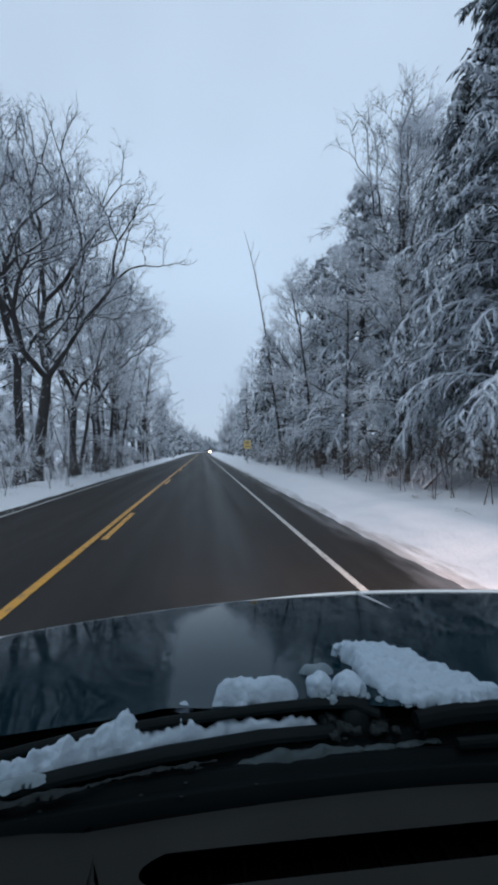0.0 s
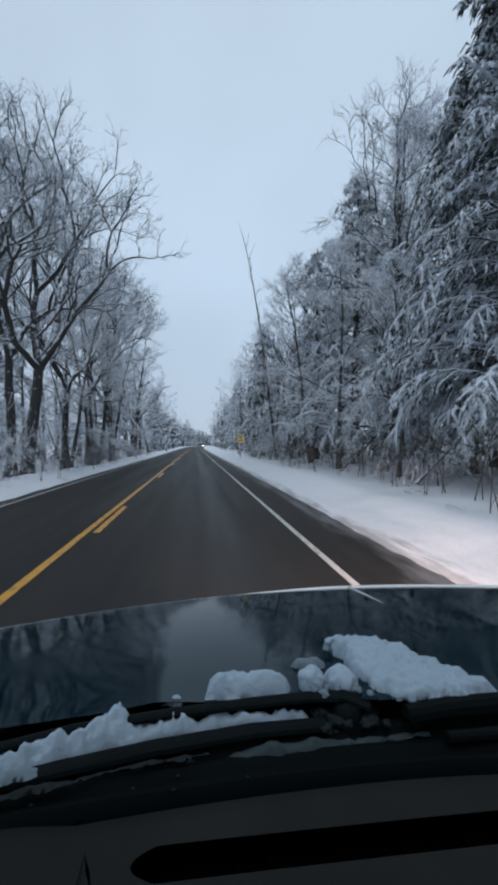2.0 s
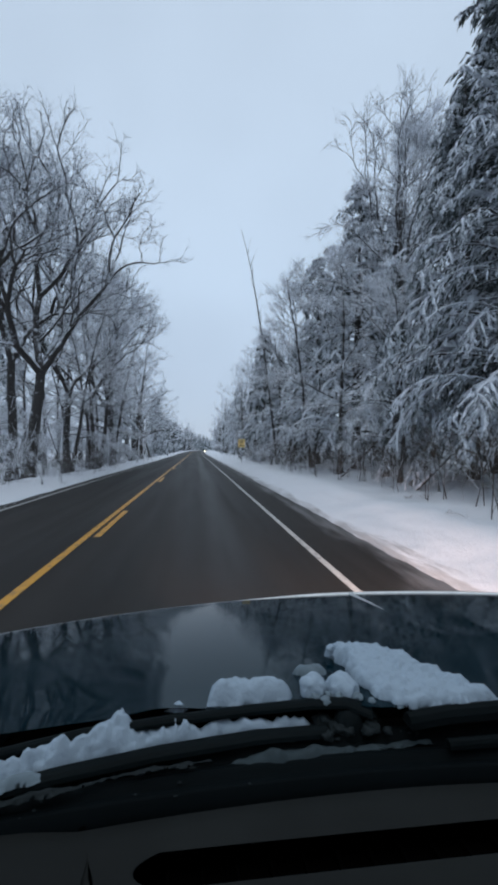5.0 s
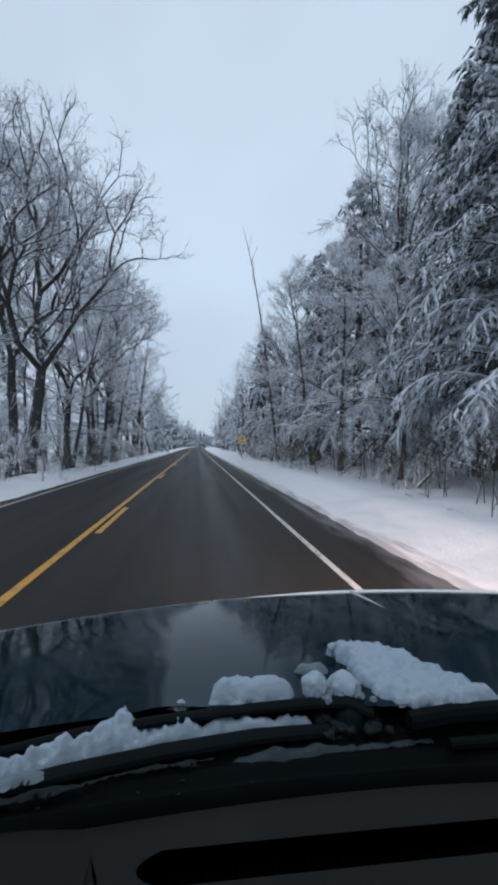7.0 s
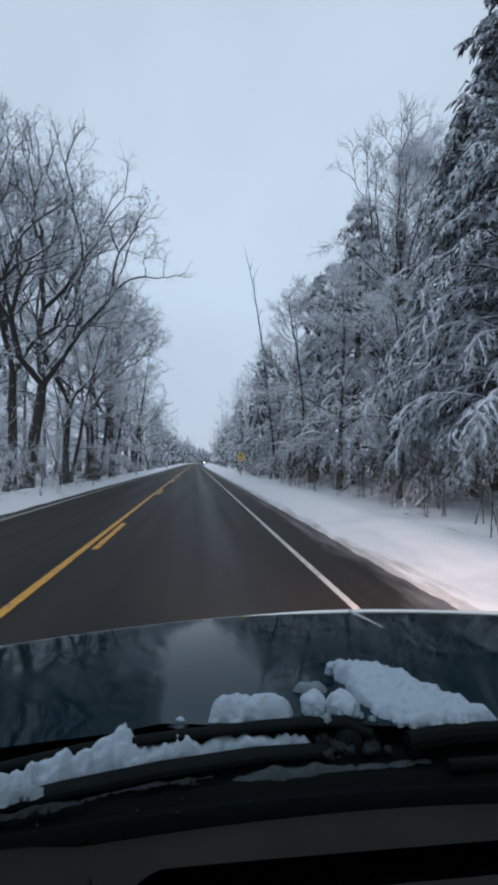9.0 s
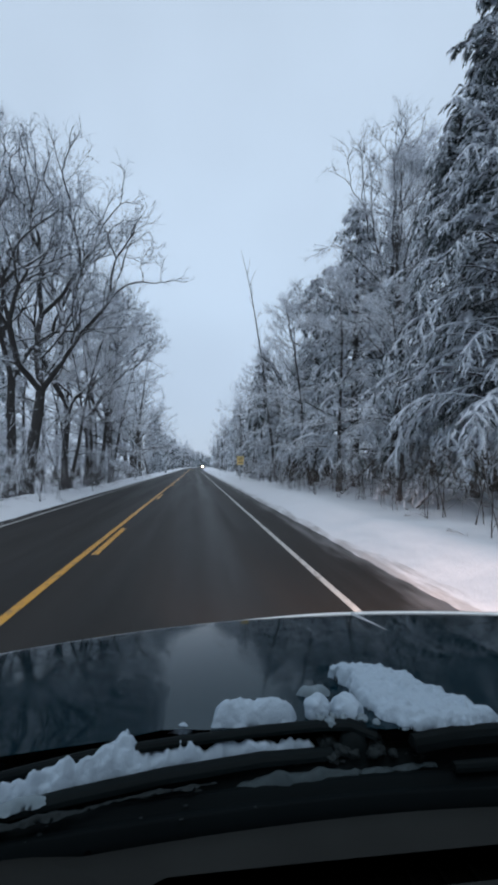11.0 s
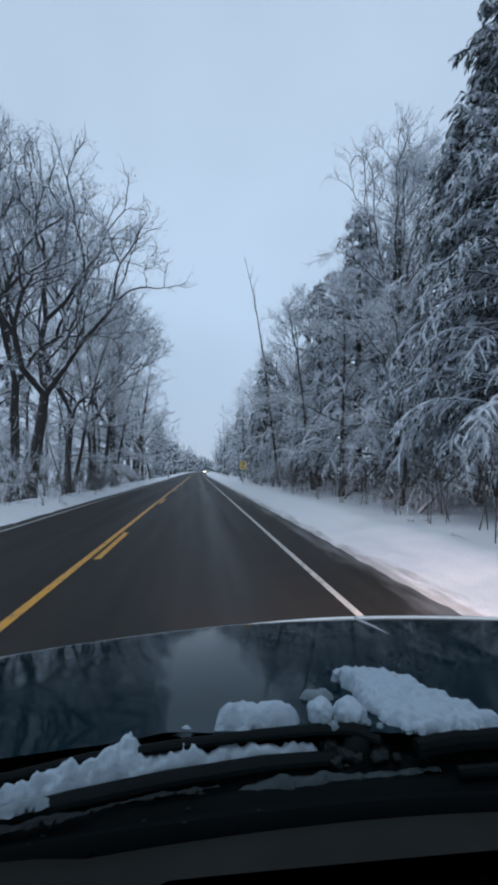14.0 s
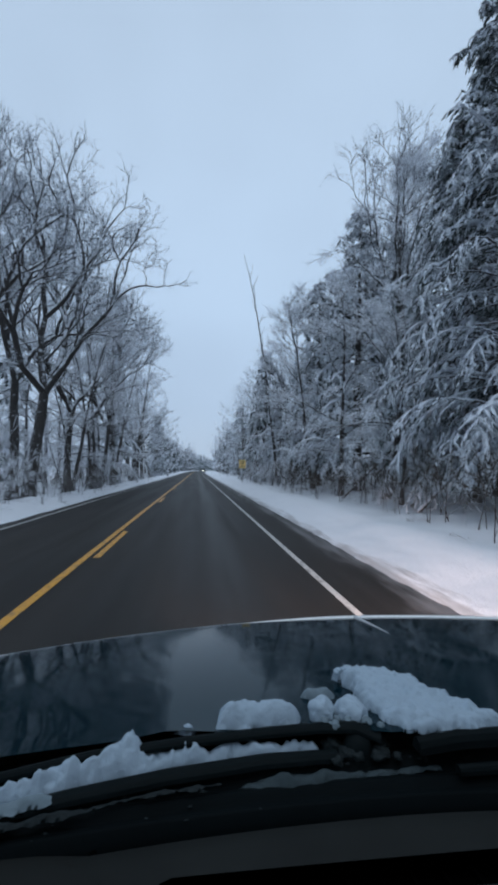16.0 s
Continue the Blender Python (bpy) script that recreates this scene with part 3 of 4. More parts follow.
    return wood.mesh(name + "_wood", BARK), needles.mesh(name + "_needles", NEEDLE, False), snow.mesh(name + "_snow", PAD)


def stand(meshes, names, x, y, size, turn, name, label, category, group, squash=1.0, sink=0.0):
    """Set a tree on the ground beside the road: an empty at its foot with its parts."""
    m = Matrix.Translation((x + bend(y), y, ground_z(x, y) - sink)) @ Matrix.Rotation(turn, 4, "Z") @ Matrix.Diagonal((size * squash, size * squash, size, 1))
    ob = thing(name, label, category, group, m)
    for n, me in zip(names, meshes):
        q = under(n, me, ob)
        if n != "trunk":
            tagged(q, kind="stuff")
    return ob


WOOD2, WOOD3 = ("trunk", "crown"), ("trunk", "needles", "snow_load")
# near kinds
FROSTED = [broadleaf("frosted_a", 3, 17.5, 4.4, 0.20, 19, 9, 7, 4, 2, droop=0.16, lift=0.08, start=0.18),
           broadleaf("frosted_b", 8, 16.5, 4.2, 0.17, 12, 8, 6, 4, 2, droop=0.12, lift=0.12, start=0.2, stems=2),
           broadleaf("frosted_c", 15, 13.5, 4.2, 0.14, 17, 9, 7, 4, 2, droop=0.24, lift=0.04, start=0.14)]
BARE = [oak("bare_a", 21, 5.6, 0.26, 4, 6, 4, 3, 2, crown_mat=BARE_TWIG, lift=0.18, open_=0.55),
        oak("bare_b", 29, 5.6, 0.25, 3, 6, 4, 3, 2, crown_mat=BARE_TWIG, lift=0.22, open_=0.5),
        oak("bare_c", 37, 6.0, 0.24, 3, 6, 4, 3, 2, crown_mat=BARE_TWIG, lift=0.2, open_=0.55)]
NEAR_PINES = [conifer("near_pine_a", 105, 15.0, 3.9, 0.2, 0.46, 6, 15, 10, first=0.11, droop=0.42, snow_w=0.095, load=0.72, blade=0.22, wide=0.12, cuts=2, feather=0.4),
              conifer("near_pine_b", 111, 13.5, 3.7, 0.18, 0.46, 6, 15, 10, first=0.11, droop=0.50, snow_w=0.095, load=0.72, blade=0.22, wide=0.12, cuts=2, feather=0.4)]
PINES = [conifer("pine_a", 5, 15.0, 3.5, 0.2, 0.46, 5, 9, 6, first=0.1, dust=0.65, droop=0.42, snow_w=0.13, load=0.75, blade=0.32, wide=0.14, cuts=1, feather=0.25),
         conifer("pine_b", 11, 13.0, 3.2, 0.18, 0.46, 5, 9, 6, first=0.1, dust=0.65, droop=0.5, snow_w=0.13, load=0.75, blade=0.32, wide=0.14, cuts=1, feather=0.25)]
# kinds for the middle distance and beyond: fewer and coarser twigs
MID = [broadleaf("mid_a", 41, 17.0, 4.8, 0.2, 13, 6, 3, 3, 1, droop=0.14, lift=0.1, start=0.16, twig_r=0.024, fine_r=0.018, hair_r=0.018, sides=(6, 4, 3)),
       broadleaf("mid_c", 43, 16.0, 4.4, 0.18, 13, 6, 3, 3, 1, droop=0.2, lift=0.05, start=0.14, twig_r=0.022, fine_r=0.018, hair_r=0.018, sides=(6, 4, 3)),
       broadleaf("mid_b", 47, 18.5, 4.4, 0.2, 12, 6, 3, 3, 1, droop=0.02, lift=0.3, start=0.3, twig_r=0.018, fine_r=0.013, hair_r=0.014, crown_mat=BARE_TWIG, sides=(6, 4, 3), vase=True)]
MID_PINE = conifer("mid_pine", 51, 14.0, 3.2, 0.2, 0.65, 5, 5, 4, snow_w=0.17, blade=0.6, dust=0.3, cuts=1)
FAR = [broadleaf("far_a", 61, 17.0, 4.6, 0.22, 9, 4, 3, 1, 1, droop=0.14, lift=0.1, start=0.14, twig_r=0.05, fine_r=0.045, hair_r=0.05, sides=(5, 3, 3)),
       broadleaf("far_b", 67, 18.0, 4.4, 0.22, 8, 4, 3, 1, 1, droop=0.02, lift=0.3, start=0.25, twig_r=0.042, fine_r=0.035, hair_r=0.04, crown_mat=BARE_TWIG, sides=(5, 3, 3), vase=True)]
FAR_PINE = conifer("far_pine", 71, 14.0, 3.2, 0.2, 1.0, 5, 3, 3, snow_w=0.24, blade=1.1, load=0.5, dust=0.1, cuts=1)
SHRUB = [broadleaf("shrub_a", 81, 2.0, 1.5, 0.03, 4, 3, 2, 3, 2, droop=0.15, lift=0.2, start=0.05, twig_r=0.006, fine_r=0.0045, hair_r=0.004, stems=2, sides=(4, 3, 3)),
         broadleaf("shrub_b", 83, 1.5, 1.4, 0.022, 4, 4, 2, 3, 2, droop=0.15, lift=0.2, start=0.05, twig_r=0.006, fine_r=0.0045, hair_r=0.004, stems=2, crown_mat=BUSH, sides=(4, 3, 3))]

L_FROST = "leafless broadleaf tree with thickly frosted drooping twigs"
L_BARE = "tall leafless tree with dark limbs and thin snow"
L_PINE = "dark evergreen with drooping boughs under heavy snow"
rng = np.random.default_rng(2024)


def plant(kind, x, y, size, squash=1.0):
    turn = rng.uniform(0, 6.28)
    if kind[0] == "f":
        pool = {"n": FROSTED, "m": MID[:2], "d": FAR[:1]}[kind[1]]
        return stand(pool[int(rng.integers(len(pool)))], WOOD2, x, y, size, turn, "tree", L_FROST, "tree", "roadside trees", squash)
    if kind[0] == "b":
        pool = {"n": BARE, "m": MID[2:], "d": FAR[1:]}[kind[1]]
        return stand(pool[int(rng.integers(len(pool)))], WOOD2, x, y, size, turn, "tree", L_BARE, "tree", "roadside trees", squash)
    pool = {"c": NEAR_PINES, "n": PINES, "m": [MID_PINE], "d": [FAR_PINE]}[kind[1]]
    return stand(pool[int(rng.integers(len(pool)))], WOOD3, x, y, size, turn, "conifer", L_PINE, "conifer", "roadside conifers", squash)


# right-hand wood: first row, then deeper rows
for y, x, k, s in ((6.5, 9.3, "p", 0.82), (11.2, 9.1, "p", 1.06), (14.6, 10.0, "p", 1.12), (14.8, 7.3, "f", 0.6), (18.2, 8.2, "f", 0.9), (21.0, 7.2, "f", 0.7), (23.5, 9.0, "p", 1.1), (27.0, 7.4, "f", 0.75),
                   (30.0, 8.6, "p", 1.0), (33.5, 7.5, "f", 0.8), (37.0, 9.0, "f", 0.95), (40.5, 7.8, "p", 0.8)):
    plant(k + ("c" if k == "p" and y < 20 else "n"), x, y, s)
for y, x, k, s in ((11.0, 14.0, "b", 0.95), (16.5, 12.4, "p", 1.3), (20.5, 11.2, "b", 1.05), (23.0, 12.5, "f", 1.1), (26.0, 12.0, "b", 0.95), (28.0, 14.0, "p", 1.2), (34.0, 12.0, "b", 0.95), (40.0, 12.5, "p", 1.15)):
    plant(k + "n", x, y, s)
for y in np.arange(5, 46, 4.5):
    plant("bf"[int(rng.integers(2))] + "d", 18 + rng.uniform(-1.5, 2), y, rng.uniform(0.85, 1.1))
    plant("pd", 23 + rng.uniform(-1.5, 2), y + 2, rng.uniform(1.0, 1.3))
# left-hand wood
for y, x, k, s in ((19.0, -10.2, "b", 0.95), (24.5, -9.8, "b", 1.12), (28.5, -7.9, "f", 0.8), (31.5, -9.0, "b", 1.05), (34.5, -7.9, "f", 0.95), (37.5, -8.2, "f", 1.0), (41.0, -9.8, "b", 1.1),
                   (44.5, -8.3, "f", 1.0)):
    plant(k + "n", x, y, s)
for y in np.arange(20, 50, 4.2):
    plant("fbf"[int(rng.integers(3))] + "m", -14.5 + rng.uniform(-1.5, 1.0), y, rng.uniform(0.8, 1.1))
    plant("fbp"[int(rng.integers(3))] + "d", -20 + rng.uniform(-2, 1.5), y + 2, rng.uniform(0.95, 1.2))
# frosted undergrowth between the trunks
for y in np.arange(16, 60, 3.6):
    for x0 in (-10.2, -12.6, 10.5):
        x = x0 + rng.uniform(-0.9, 0.9)
        stand(SHRUB[0], WOOD2, x, y + rng.uniform(-0.8, 0.8), rng.uniform(1.3, 2.3), rng.uniform(0, 6), "shrub", "tall frosted bush between the trunks", "shrub", "undergrowth")
# middle distance
for y in np.arange(46, 112, 4.6):
    plant("ffbp"[int(rng.integers(4))] + "m", -8.9 + rng.uniform(-1.2, 0.9), y + rng.uniform(-1, 1), rng.uniform(0.85, 1.12))
    plant("fbf"[int(rng.integers(3))] + "m", -15.0 + rng.uniform(-1.5, 1.5), y + rng.uniform(-1, 1), rng.uniform(0.95, 1.15))
    plant("ffbp"[int(rng.integers(4))] + "m", 8.0 + rng.uniform(-0.7, 1.2), y + rng.uniform(-1, 1), rng.uniform(0.75, 1.02))
    plant("fbp"[int(rng.integers(3))] + "m", 13.0 + rng.uniform(-1.5, 1.5), y + rng.uniform(-1, 1), rng.uniform(0.85, 1.1))
for y in np.arange(114, 330, 8.5):
    for x0 in (-10.0, -16.0, 8.6, 14.5):
        plant("ffbp"[int(rng.integers(4))] + "d", x0 + rng.uniform(-1.2, 1.2), y + rng.uniform(-2, 2), rng.uniform(0.8, 1.1) * (0.9 if x0 > 0 else 1))
# behind the car, for what its paint and glass mirror
for y in np.arange(-40, 4, 7.0):
    plant("fd", -11.0 + rng.uniform(-1, 1), y, 1.0)
    plant("pd", 10.5 + rng.uniform(-1, 1), y, 1.0)
for y in np.arange(2, 13, 5.0):
    plant("fm", -13.5 + rng.uniform(-1, 1), y, 1.0)

WIDE = oak("wide", 34, 5.6, 0.30, 4, 6, 4, 3, 2, crown_mat=BARE_TWIG, lift=0.16, open_=0.62, keep=0.85)
for x, y, s, turn in ((-7.9, 21.5, 1.0, 0.6), (-8.6, 47, 1.1, 4.0)):
    stand(WIDE, WOOD2, x, y, s, turn, "tree", "wide-crowned leafless tree with dark limbs and thin snow", "tree", "roadside trees")
# a tree whose long limb arches over the road
ARCH = broadleaf("arch", 90, 15.0, 3.8, 0.26, 11, 7, 6, 3, 1, droop=0.02, lift=0.25, start=0.35, twig_r=0.02, fine_r=0.014, hair_r=0.014, crown_mat=BARE_TWIG,
                 reach=((1.0, -0.1, 0.95, 9.5, 0.16), (0.7, 0.1, 1.1, 7.5, 0.3)))
stand(ARCH, WOOD2, -9.0, 62, 1.0, 0.0, "tree", "leafless tree with a long limb arching over the road", "tree", "roadside trees")


def snag(seed, height, r):
    s, g = Soup(), np.random.default_rng(seed)
    p = curve((0, 0, -0.3), (-0.08, 0, 1), height, 12, g, 0.0, 0.03)
    s.tube(p, r * (1 - 0.9 * np.linspace(0, 1, 13)), 6)
    for k in range(9):
        q, t = at(p, 0.5 + 0.05 * k)
        b = curve(q, t + g.normal(0, 0.5, 3), g.uniform(0.8, 2.0), 3, g, 0.0, 0.1)
        s.tube(b, 0.03 * (1 - 0.7 * np.linspace(0, 1, 4)), 4)
    return s.mesh("snag", BARK)


m = Matrix.Translation((7.0, 37.0, ground_z(7.0, 37.0)))
dead = thing("dead_tree", "slender dead trunk standing above the wood", "tree", at=m)
under("trunk", snag(7, 20.5, 0.14), dead)
for x, y, turn, tilt, h in ((7.0, 12.8, 0.4, 1.12, 8.0), (6.9, 19.5, -0.5, 0.9, 9.0), (-8.4, 29, 2.4, 0.5, 9.0)):
    m = Matrix.Translation((x, y, ground_z(x, y) + 0.1)) @ Matrix.Rotation(turn, 4, "Z") @ Matrix.Rotation(tilt, 4, "Y")
    bent = thing("leaning_tree", "thin leaning trunk bent under a line of snow", "tree", "leaning trunks", m)
    under("trunk", snag(int(h + y), h, 0.07), bent)

# crumbs of snow and slush thrown along the edges of the asphalt
crumbs = Soup()
for i in range(420):
    right = i % 3 > 0
    y = 2.5 + 45 * rng.uniform() ** 1.6
    x = (2.92 - abs(rng.normal(0, 0.16))) if right else (-5.25 + abs(rng.normal(0, 0.2)))
    r = rng.uniform(0.006, 0.024)
    base = np.array([x, y, 0.012 + crown(x)])
    ring = [base + np.array([math.cos(h) * r * rng.uniform(0.7, 1.5), math.sin(h) * r * rng.uniform(1.2, 4.0), 0]) for h in np.arange(7) * 2 * math.pi / 7]
    crumbs.add(ring + [base + np.array([0, 0, r * 0.4])], [(k, (k + 1) % 7, 7) for k in range(7)])
tagged(new("slush", crumbs.mesh("slush", BANK)), "grey crumbs of slush along the road's edge", "slush", kind="stuff")

# low brush along the edge of the wood
for y in np.arange(7, 60, 1.7):
    for x0 in (5.7, 6.7, -6.6, -6.1):
        if x0 < 0 and y < 10:
            continue
        x, s = x0 + rng.uniform(-0.4, 0.7) * (1 if x0 > 0 else -1), rng.uniform(0.5, 1.1) * (1.0 if x0 != -6.1 else 0.6)
        k = 1 if x0 > 0 and y < 30 else int(rng.integers(2))
        stand(SHRUB[k], WOOD2, x, y, s, rng.uniform(0, 6), "shrub", ("low frosted bush at the edge of the wood", "brown leafless brush under snow")[k], "shrub", "roadside brush")

# the woods that close the view behind the rows
far = Soup()
for i in range(420):
    y = rng.uniform(20, 900)
    side = 1 if i % 2 else -1
    x = side * rng.uniform(24, 70) if y < 320 else side * rng.uniform(9, 60) + (0 if side > 0 else -2)
    h, r0 = rng.uniform(11, 19), rng.uniform(2.0, 3.6)
    base = np.array([x + bend(y), y, ground_z(x, y) - 0.3])
    far.tube([base, base + np.array([0, 0, h])], [0.25, 0.05], 4)
    n = 70
    t = rng.uniform(0.1, 1, n)
    az = rng.uniform(0, 6.28, n)
    rad = r0 * (1.05 - t) ** 0.7 * rng.uniform(0.2, 1, n)
    p = base + np.stack([np.cos(az) * rad * 0.3, np.sin(az) * rad * 0.3, t * h], 1)
    d = unit(np.stack([np.cos(az), np.sin(az), rng.uniform(-0.3, 0.5, n)], 1))
    far.spikes(p, d, rad + 0.7, np.full(n, 0.16), rng)
# the far end, where the road bends out of sight between dark evergreens
ends = Soup()
for i in range(150):
    y = rng.uniform(335, 640)
    x = -9.5 - rng.uniform(0, 7) if i % 3 else 9.0 + rng.uniform(0, 7)
    h, r0 = rng.uniform(10, 17), rng.uniform(2.0, 3.0)
    base = np.array([x + bend(y), y, ground_z(x, y) - 0.3])
    ends.tube([base, base + np.array([0, 0, h])], [0.3, 0.05], 4)
    n = 80
    t = rng.uniform(0.04, 1, n)
    az = rng.uniform(0, 6.28, n)
    p = base + np.stack([np.zeros(n), np.zeros(n), t * h], 1)
    d = unit(np.stack([np.cos(az), np.sin(az), rng.uniform(-0.4, 0.1, n)], 1))
    ends.spikes(p, d, r0 * (1.1 - t), np.full(n, 0.5), rng)
tagged(new("far_evergreens", ends.mesh("far_evergreens", NEEDLE, False)), "distant dark evergreens where the road bends away", "woods", kind="stuff")
far_ob = new("far_woods", far.mesh("far_woods", TWIG, False))
tagged(far_ob, "distant frosted woods behind the roadside trees", "woods", kind="stuff")


# ---- the car in which the camera is held ----
CX = 0.5  # its middle line


def hood_front(x):
    return 1.51 - 0.235 * (x - CX) ** 2


def hood_z(x, y):
    return 1.06 - 0.11 * (y - 0.77) + 0.08 * max(0.0, y - 0.77) * max(0.0, hood_front(x) - y) - 0.012 * ((x - CX) ** 2 - 0.2)


def bow(x):
    return -0.05 * (x - 0.25) ** 2 / 0.25


def foot_bow(x):
    """How far the foot of the windscreen curves back."""
    return bow(x) * (0.55 if x < 0.25 else 1.0)


car = thing("car", "dark car with snow clumps on its bonnet, seen from inside", "car")


def hood_mesh():
    us = [-1.12 + 2.24 * i / 60 for i in range(61)]
    rows = [0.0, 0.05, 0.1, 0.18, 0.27, 0.36, 0.45, 0.54, 0.63, 0.72, 0.8, 0.87, 0.93, 0.97, 1.0]
    vs, fs = [], []
    for u in us:
        x = CX + u
        back = 0.742 - 0.042 * min(1.0, max(0.0, (x - 0.22) / 0.08)) + 0.6 * min(0.0, bow(x) + 0.02)
        f = hood_front(x)
        side = max(0.0, abs(u) - 1.04)
        line = []
        for t in rows:
            y = back + (f - back) * t
            line.append((x, y, hood_z(x, y) - 2.2 * side ** 1.5  + 0.008 * math.exp(-((abs(u) - 0.55) / 0.05) ** 2) * (1 - t)))
        # the rolled leading edge and the nose below it
        zf = line[-1][2]
        for k in range(1, 7):
            a = k * math.pi / 12
            line.append((x, f + 0.035 * math.sin(a), zf - 0.035 * (1 - math.cos(a))))
        line.append((x, f + 0.05, zf - 0.16))
        line.append((x, f + 0.02, zf - 0.20))
        vs += line
    n = len(rows) + 8
    for i in range(60):
        for j in range(n - 1):
            fs.append((i * n + j, (i + 1) * n + j, (i + 1) * n + j + 1, i * n + j + 1))
    return mesh_of("bonnet", vs, fs, CAR_PAINT)


bonnet = under("bonnet", hood_mesh(), car, "glossy dark wet bonnet")


def hood_trim(path, r, name, label):
    """A thin half-round strip lying on the bonnet along a path of (x, y)."""
    vs, n = [], 7
    for i, (x, y) in enumerate(path):
        a, b = path[max(0, i - 1)], path[min(len(path) - 1, i + 1)]
        d = Vector((b[0] - a[0], b[1] - a[1])).normalized()
        w = r(i / (len(path) - 1))
        for k in range(n):
            h = math.pi * k / (n - 1)
            px, py = x - d.y * w * math.cos(h), y + d.x * w * math.cos(h)
            vs.append((px, py, hood_z(x, y) - 0.001 + 0.8 * w * math.sin(h)))
    fs = [(i * n + k, i * n + k + 1, (i + 1) * n + k + 1, (i + 1) * n + k) for i in range(len(path) - 1) for k in range(n - 1)]
    return under(name, mesh_of(name, vs, fs, TRIM), bonnet, label)


lip = [(-0.54 + 1.9 * i / 50, hood_front(-0.54 + 1.9 * i / 50) - 0.006) for i in range(51)]
hood_trim(lip, lambda t: 0.0016 + 0.0078 * min(1.0, max(0.0, (t - 0.36) / 0.16)), "trim", "dull bright strip along the bonnet's leading edge")
# an added strip that stands in for the edge line's reflection across the bonnet
hood_trim([(0.553, 1.505), (0.556, 1.42), (0.56, 1.34), (0.563, 1.27), (0.565, 1.21)], lambda t: 0.0085 * (1.02 - t), "reflection_strip", "added bright strip imitating the road line's reflection on the bonnet")


def loft(sections):
    """Verts and faces of a skin over equal-length rows of points."""
    n = len(sections[0])
    vs = [p for s in sections for p in s]
    fs = [(j * n + i, j * n + i + 1, (j + 1) * n + i + 1, (j + 1) * n + i) for j in range(len(sections) - 1) for i in range(n - 1)]
    return vs, fs


xs_all = [CX - 1.0 + 2.0 * i / 40 for i in range(41)]


# cowl panel between bonnet and glass: a shallow trough with a ridge
prof = [(0.90, 0.93), (0.74, 1.0), (0.715, 1.03), (0.70, 1.032), (0.685, 1.018), (0.672, 1.014), (0.668, 1.024), (0.655, 1.026), (0.648, 1.018), (0.640, 1.016), (0.636, 1.022), (0.626, 1.020), (0.62, 0.99)]
vs, fs = loft([[(x, y + foot_bow(x), z) for x in xs_all] for y, z in prof])
under("cowl", mesh_of("cowl", vs, fs, COWL), car, "black ribbed cowl panel with slush")
# black band at the foot of the glass, then the dashboard
vs, fs = loft([[(x, y + foot_bow(x), z) for x in xs_all] for y, z in ((0.645, 1.012), (0.63, 0.998), (0.615, 0.975), (0.60, 0.962))])
under("gasket", mesh_of("gasket", vs, fs, VENT), car, "black band at the foot of the windscreen")


def dashboard():
    """The grained top with the long vent's hole cut out, and its lip."""
    bm = bmesh.new()
    y_edge, slot = 0.618, (0.521, 0.561)
    x0, x1 = -0.068, 1.02
    xs = sorted(set([round(x, 4) for x in xs_all] + [x0, x0 + 0.001, x0 + 0.003, x0 + 0.007, x0 + 0.012, x0 + 0.018, x0 + 0.024, x0 + 0.03, x1]))

    def edge(x):
        return y_edge + bow(x) * (0.5 if x < 0.25 else 0.8)

    def hole(x):
        if x < x0 or x > x1:
            return None
        c = (slot[0] + slot[1]) / 2 - 0.035 * max(0, x) ** 1.4 * 0.4
        h = 0.0195 * min(1.0, math.sqrt(max(0.0, (x - x0) / 0.03)))
        return c - h, c + h

    def z_at(y):
        return 0.99 + 0.02 * max(0.0, min(1.0, (y - 0.52) / 0.1)) - 0.25 * max(0.0, 0.5 - y) ** 1.6

    cols = []
    for x in xs:
        g = hole(x) or (hole(x0 + 1e-6) if x < x0 else hole(x1))
        ys = [0.22, 0.3, 0.38, 0.44, 0.49, g[0], g[1], 0.585 + bow(x) * 0.6, edge(x) - 0.008, edge(x)]
        cols.append([bm.verts.new((x, y, z_at(y) - (0.012 if i == 9 else 0))) for i, y in enumerate(ys)])
    for a, b, xa, xb in zip(cols, cols[1:], xs, xs[1:]):
        for j in range(9):
            if j == 5 and xa >= x0 - 1e-6 and xb <= x1 + 1e-6:
                continue
            bm.faces.new((a[j], b[j], b[j + 1], a[j + 1]))
    bmesh.ops.remove_doubles(bm, verts=bm.verts, dist=1e-5)
    return bm


dash = part("dashboard", dashboard(), DASH, car, "grained dark grey dashboard top", True)
bm = bmesh.new()
box(bm, (-0.09, 0.485, 0.90), (1.06, 0.60, 0.955))
part("vent", bm, VENT, dash, "long black defroster vent")
for i in range(24):
    bm = box(bmesh.new(), (-0.03 + i * 0.044, 0.49, 0.955), (-0.026 + i * 0.044, 0.575, 0.967))
    part("vent_vane", bm, VENT, dash)
bm = bmesh.new()
rod(bm, (-0.142, 0.605, 0.999), (-0.100, 0.50, 0.984), 0.005, 0.006, 6)
part("seam", bm, VENT, dash, "dark seam beside the instrument hood")
# raised hood of the instruments
vs, fs = loft([[(-0.50 + 0.375 * i / 12, y, z + 0.012 * math.sin(math.pi * i / 12)) for i in range(13)] for y, z in ((0.60, 0.998), (0.56, 1.0), (0.50, 0.998), (0.42, 0.992), (0.36, 0.98), (0.35, 0.9))])
under("instrument_hood", mesh_of("instrument_hood", vs, fs, DASH), dash, "grained dark grey instrument hood")

